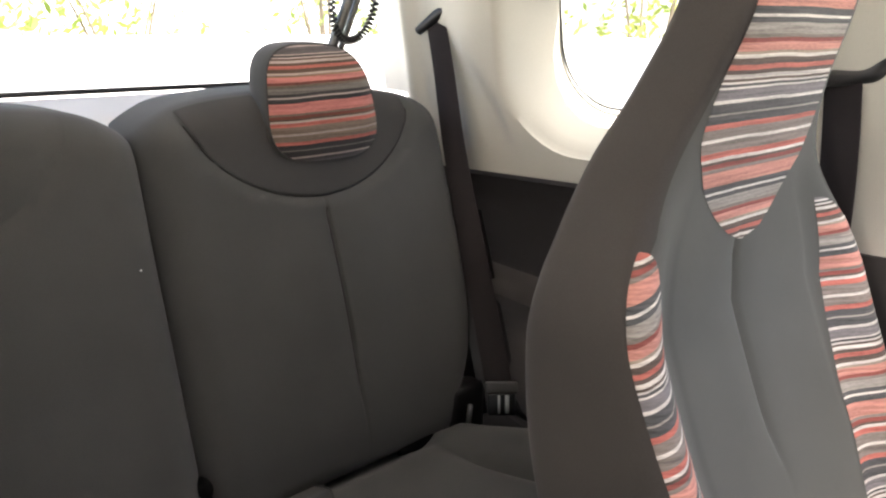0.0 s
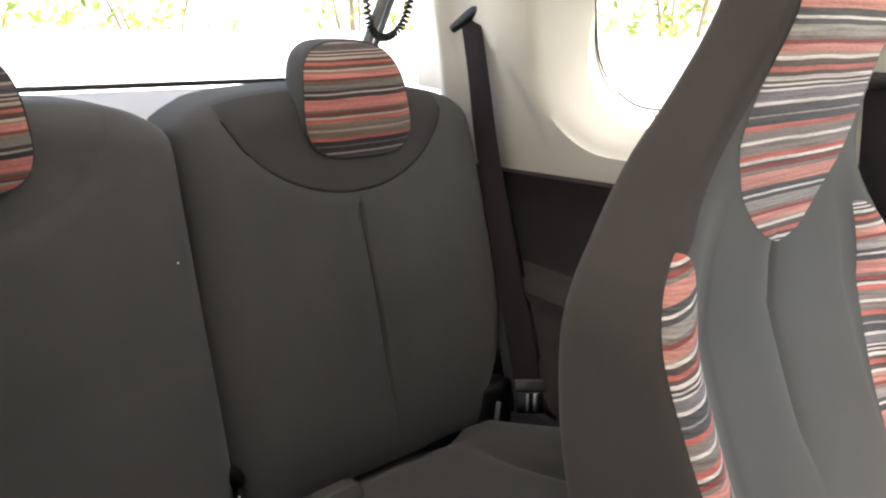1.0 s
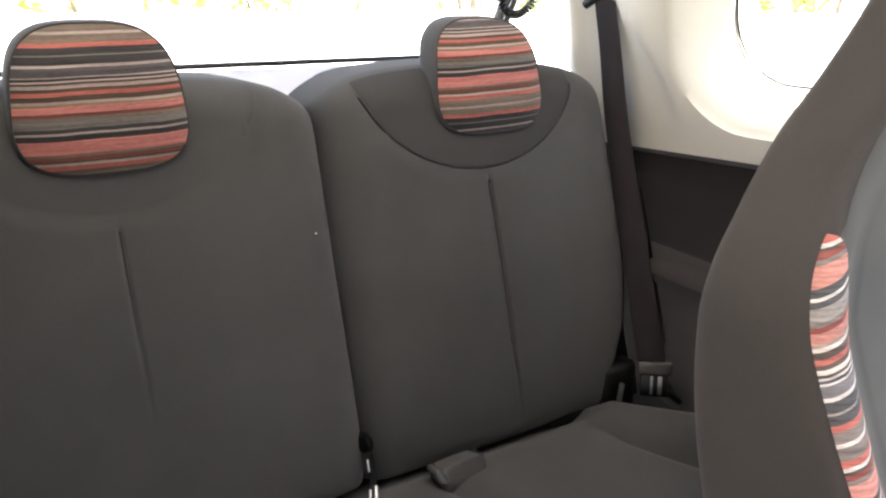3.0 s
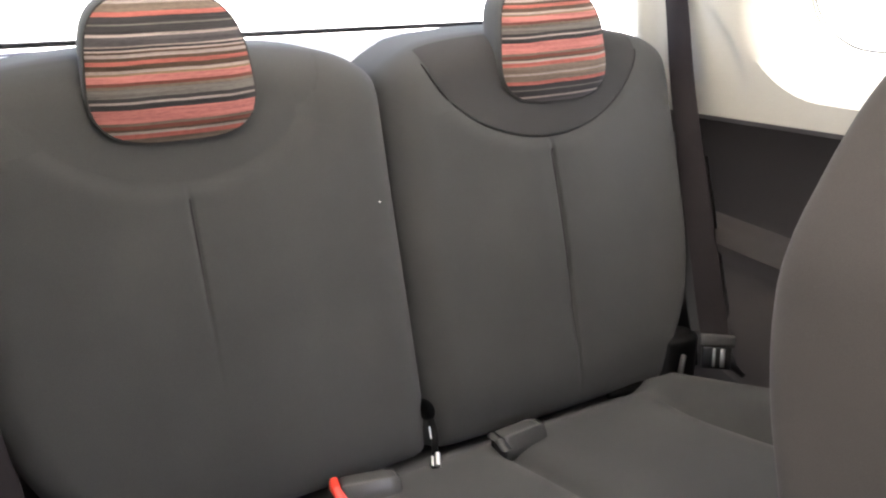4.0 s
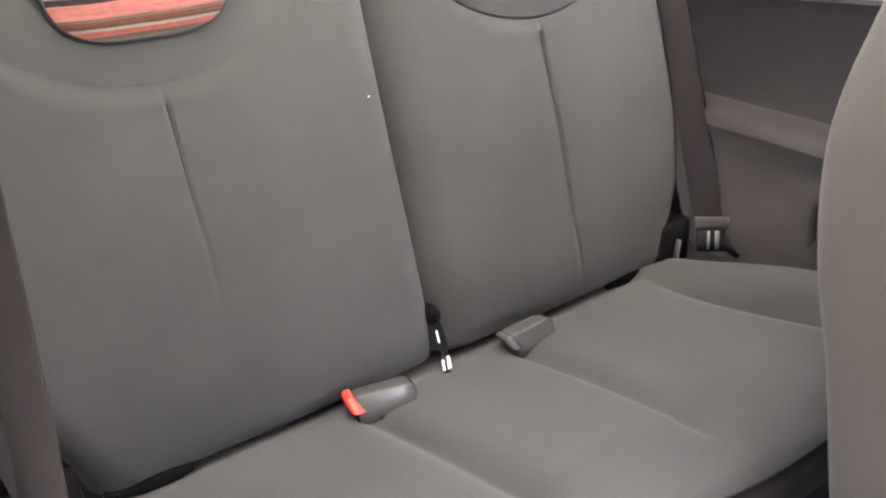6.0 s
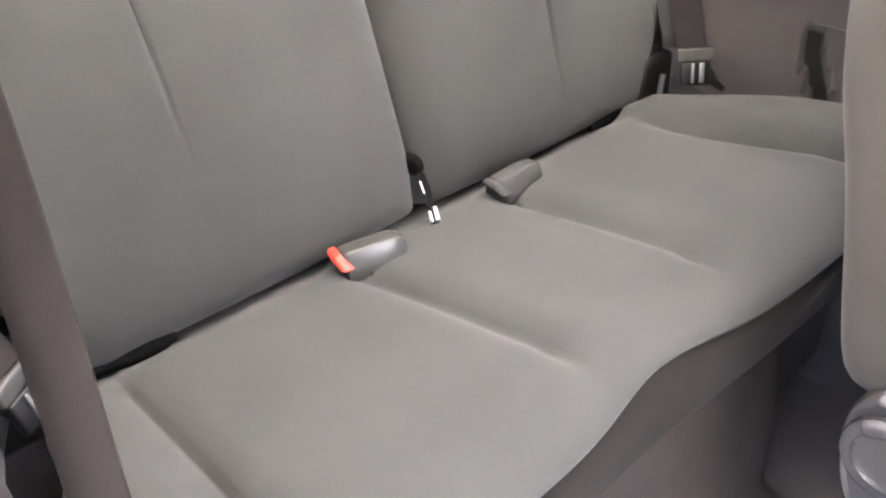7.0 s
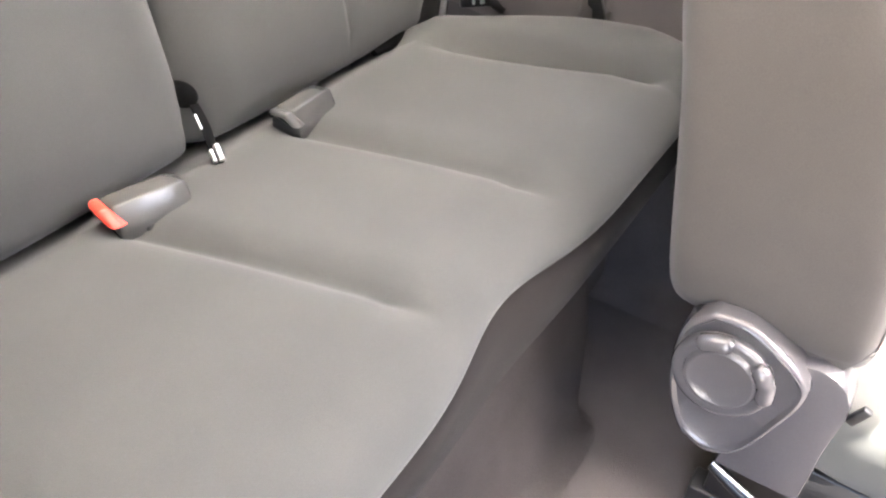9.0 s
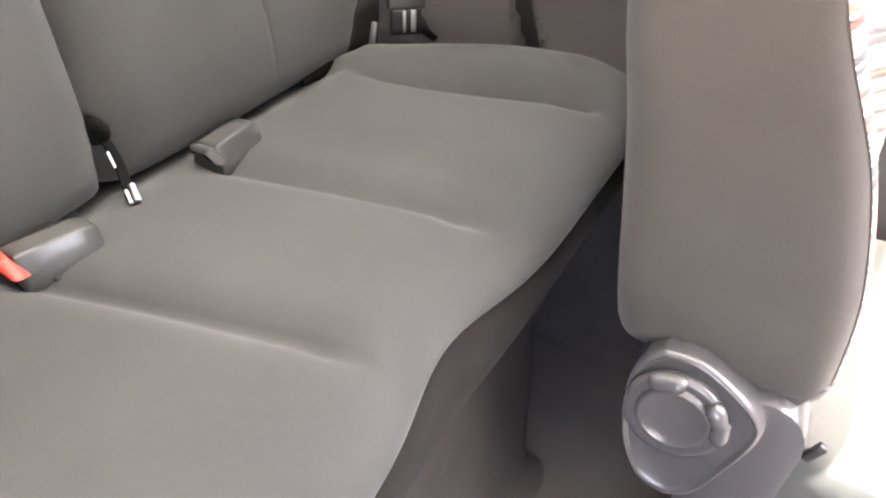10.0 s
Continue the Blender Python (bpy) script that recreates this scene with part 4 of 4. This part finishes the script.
grid(bm, roof, [-0.70 + 1.30 * i / 20 for i in range(21)], [-1.23 + 1.57 * i / 20 for i in range(21)])
bmesh.ops.solidify(bm, geom=list(bm.faces), thickness=-0.03)
solid("ceiling", bm, HEADLINER, "pale felt headliner under the roof", "ceiling", kind="structure")
solid("wall_front", box(-0.66, 0.66, -1.78, -1.72, 0.05, 0.94, 0.01), TRIM_DARK, "charcoal bulkhead below the windscreen", "bulkhead", kind="structure")
# no such panel in the car: keeps windscreen light off the near backrest
solid("wall_front_blocker", box(-0.66, 0.10, -1.24, -1.20, 0.88, 1.29, 0.004), TRIM_DARK, "unseen charcoal panel added to block windscreen light before driver", "wall", kind="structure")
# far door
bm = loft([[Vector((x, y, z)) for x, y, z in ((0.60, -1.95, z0), (0.60, -0.625, z0), (0.67, -0.625, z0), (0.67, -1.95, z0))] for z0 in (0.05, 0.78, 0.80)])
solid("door_left", bm, TRIM_DARK, "closed charcoal front door panel", "door", kind="structure")
# added out of view: blocks the right window, its cut-out lets low light in
bm = loft([[Vector((x, y, z)) for y, z in ((-2.05, 0.05), (-1.06, 0.05), (-1.06, 0.76), (-0.58, 0.76), (-0.58, 0.80), (0.40, 0.80), (0.40, 1.30), (-2.05, 1.30))] for x in (-0.80, -0.73)])
solid("wall_right_blocker", bm, TRIM_DARK, "unseen charcoal wall added to block light beside the open door", "wall", kind="structure", smooth=False)
# never in view: added to narrow the light through the front door window
bm = loft([[Vector((wall_x(z) + d, y, z)) for y, z in ((-0.62, 1.185), (-1.22, 1.185), (-1.86, 0.80), (-2.0, 0.80), (-1.30, 1.27), (-0.62, 1.27))] for d in (0.01, 0.06)])
solid("door_frame_left", bm, TRIM_DARK, "unseen charcoal front door frame added to narrow window light", "door frame", kind="structure", smooth=False)
w = thing("window_front_left", (0.60, -1.2, 0.80), "front door window glass in the closed door", "window", kind="structure")
bm = loft([[Vector((wall_x(z) + 0.03 + d, y, z)) for y, z in ((-1.9, 0.80), (-0.62, 0.80), (-0.62, 1.27), (-1.2, 1.27))] for d in (0.0, 0.004)])
pane = part("pane", bm, GLASS, w, "", False)
pane.visible_shadow = False
solid("sill", box(-0.66, -0.57, -1.95, -0.62, 0.05, 0.16, 0.012, 3), TRIM_GREY, "grey plastic door sill trim", "sill", kind="structure")

fillet = [(0.40, 0.046), (0.47, 0.055), (0.52, 0.070), (0.555, 0.098), (0.575, 0.14), (0.585, 0.20), (0.592, 0.27), (0.66, 0.27), (0.66, 0.040), (0.40, 0.040)]
solid("sill", loft([[Vector((x, y, z)) for x, z in fillet] for y in (-1.95, -1.2, -0.7, -0.45, -0.30)]), CARPET, "carpeted sill that curves up from the floor", "sill", kind="structure")

# tail: shelf, lower wall, glass with its seal
bm = bmesh.new()


def shelf(x, i):
    y, z = ((0.235, 0.885), (0.25, 0.905), (0.30, 0.925), (0.36, 0.938), (0.41, 0.944), (0.435, 0.945))[i]
    return Vector((x, y, z - 0.01 * (x / 0.5) ** 4))


grid(bm, shelf, [-0.60 + 1.20 * i / 30 for i in range(31)], list(range(6)))
bmesh.ops.solidify(bm, geom=list(bm.faces), thickness=-0.012)
solid("parcel_shelf", bm, SHELF, "pale grey parcel shelf behind the rear seats", "parcel shelf")
solid("wall_rear", box(-0.62, 0.62, 0.45, 0.50, 0.05, 0.94, 0.01), TRIM_DARK, "charcoal tail panel below the rear glass", "tail panel", kind="structure")
tail = thing("window_rear", (0, 0.43, 0.95), "sloping rear window with a thin black seal", "window", kind="structure")
TAIL = [(-0.62, 0.0), (0.62, 0.0), (0.56, 1.0), (-0.56, 1.0)]


def tail_point(x, s, d=0.0):
    return Vector((x, 0.425 - 0.10 * s + d, 0.955 + 0.31 * s))


pane = part("pane", loft([[tail_point(x, s) for x, s in TAIL], [tail_point(x, s, 0.004) for x, s in TAIL]]), GLASS, tail, "", False)
pane.visible_shadow = False
part("seal", box(-0.60, 0.60, 0.418, 0.430, 0.950, 0.9585, 0.002), PLASTIC_BLACK, tail)
# returns of the pillar trim towards the glass
for sign, side in ((1, "left"), (-1, "right")):
    rings = []
    for i in range(13):
        z = 0.93 + 0.335 * i / 12
        x = wall_x(z)
        rings.append([Vector((sign * (x + 0.018), 0.298, z)), Vector((sign * (x + 0.026), 0.31, z)), Vector((sign * (x + 0.05), 0.36, z)), Vector((sign * (x + 0.062), 0.43, z)), Vector((sign * (x + 0.09), 0.43, z)), Vector((sign * (x + 0.09), 0.30, z))])
    solid(f"tail_pillar_{side}", loft(rings), TRIM_LIGHT, "pale beige tail pillar trim", "pillar", kind="structure")

# tailgate strut and coiled cable
t = thing("tailgate_strut", (0.47, 0.36, 0.95), "silver tailgate gas strut by the rear glass", "gas strut")
STRUT = surface("strut_steel", (0.10, 0.10, 0.095), (0.16, 0.16, 0.15), 0.38, 500, 20, 0.1, metal=1.0)
part("cylinder", tube([(0.476, 0.362, 1.02), (0.535, 0.345, 1.17), (0.56, 0.338, 1.235)], 0.010, 12), STRUT, t)
part("stay", tube([(0.496, 0.366, 1.01), (0.553, 0.349, 1.16), (0.578, 0.342, 1.225)], 0.006, 10), STRUT, t)
part("bracket", box(0.438, 0.500, 0.362, 0.380, 0.975, 1.012, 0.006), STRUT, t)
part("rod", tube([(0.445, 0.372, 0.945), (0.478, 0.362, 1.035)], 0.005, 10), CHROME, t)
loop = bezier([(0.470, 0.345, 1.16), (0.468, 0.35, 1.10), (0.475, 0.352, 1.055), (0.492, 0.352, 1.034), (0.515, 0.35, 1.031), (0.540, 0.345, 1.048), (0.555, 0.34, 1.085), (0.562, 0.335, 1.14), (0.565, 0.325, 1.22)], 34)
coil = []
for i, p in enumerate(loop):
    q = i * 0.9
    tdir = (loop[min(i + 1, len(loop) - 1)] - loop[max(i - 1, 0)]).normalized()
    a = tdir.cross(Vector((0, 1, 0))).normalized()
    b = tdir.cross(a)
    coil.append(p + 0.0062 * (math.cos(q) * a + math.sin(q) * b))
solid("coiled_cable", tube(coil, 0.0028, 6), PLASTIC_BLACK, "black coiled cable hanging by the rear glass", "cable")

# ---- outside ----
bm = bmesh.new()
grid(bm, lambda x, y: Vector((x, y, -0.28)), [-400, -60, -20, -8, -3, 0, 3, 8, 20, 60, 400], [-400, -60, -20, -8, -3, 0, 3, 8, 20, 60, 400])
# ground out of view, kept pale to bounce sunlight into the car
solid("ground", bm, CONCRETE, "unseen yard in pale worn concrete, kept bright for bounced light", "ground", kind="structure", base=(0, 0, -0.28))


def bush(x, y, w, h, seed, count):
    rnd = random.Random(seed)
    t = thing("bush", (x, y, -0.28), "sunlit yellow-green hedge bush with loose leaves", "bush", "hedge bushes")
    bm = bmesh.new()
    clumps = [(x + rnd.uniform(-w, w), y + rnd.uniform(-0.5, 0.5), -0.28 + h * rnd.uniform(0.15, 0.95), rnd.uniform(0.25, 0.5)) for _ in range(26)]
    for _ in range(count):
        cx, cy, cz, cr = rnd.choice(clumps)
        d = Vector((rnd.gauss(0, 1), rnd.gauss(0, 1), rnd.gauss(0, 0.8)))
        d.normalize()
        p = Vector((cx, cy, cz)) + d * cr * rnd.uniform(0.6, 1.1)
        p.z = max(p.z, -0.26)
        L = rnd.uniform(0.05, 0.10)
        a = Vector((rnd.gauss(0, 1), rnd.gauss(0, 1), rnd.gauss(0, 1))).normalized()
        b = a.cross(Vector((rnd.gauss(0, 1), rnd.gauss(0, 1), rnd.gauss(0, 1)))).normalized()
        bm.faces.new([bm.verts.new(p + v) for v in (-a * L, b * L * 0.35, a * L, -b * L * 0.35)])
    part("crown", bm, LEAF, t, "", False)
    for k in range(4):
        q = rnd.uniform(0, 6.28)
        part("stem", tube(bezier([(x + 0.1 * math.cos(q), y + 0.1 * math.sin(q), -0.30), (x + 0.25 * w * math.cos(q), y + 0.2 * math.sin(q), -0.28 + 0.45 * h), (x + 0.6 * w * math.cos(q), y + 0.35 * math.sin(q), -0.28 + 0.85 * h)], 6), [0.03 - 0.0018 * i for i in range(13)], 7), BARK, t)


for i in range(9):
    bush(-4.5 + 1.9 * i, 7.2 + 0.5 * math.sin(i * 2.1), 1.1, 2.6 + 0.5 * math.sin(i * 1.3), 10 + i, 600)
for i in range(4):
    bush(7.4 + 0.4 * math.sin(i * 1.7), 6.4 - 1.9 * i, 0.9, 2.4 + 0.4 * math.cos(i), 40 + i, 560)
solid("white_wall", box(-9, 5.2, 5.0, 5.2, -0.28, 0.96, 0.02), PAINT, "low white-painted wall behind the car", "garden wall", kind="structure")
solid("white_wall", box(5.2, 5.4, 0.6, 5.2, -0.28, 0.96, 0.02), PAINT, "low white-painted wall beside the car", "garden wall", kind="structure")
# two added walls stand in for the bright sky between the leaves
solid("white_wall", box(-9, 10.0, 9.0, 9.2, -0.28, 2.6, 0.02), PAINT, "tall white wall added for bright sky behind the hedge", "garden wall", kind="structure")
solid("white_wall", box(9.0, 9.2, -2.0, 8.99, -0.28, 2.6, 0.02), PAINT, "tall white wall added for bright sky beside the hedge", "garden wall", kind="structure")
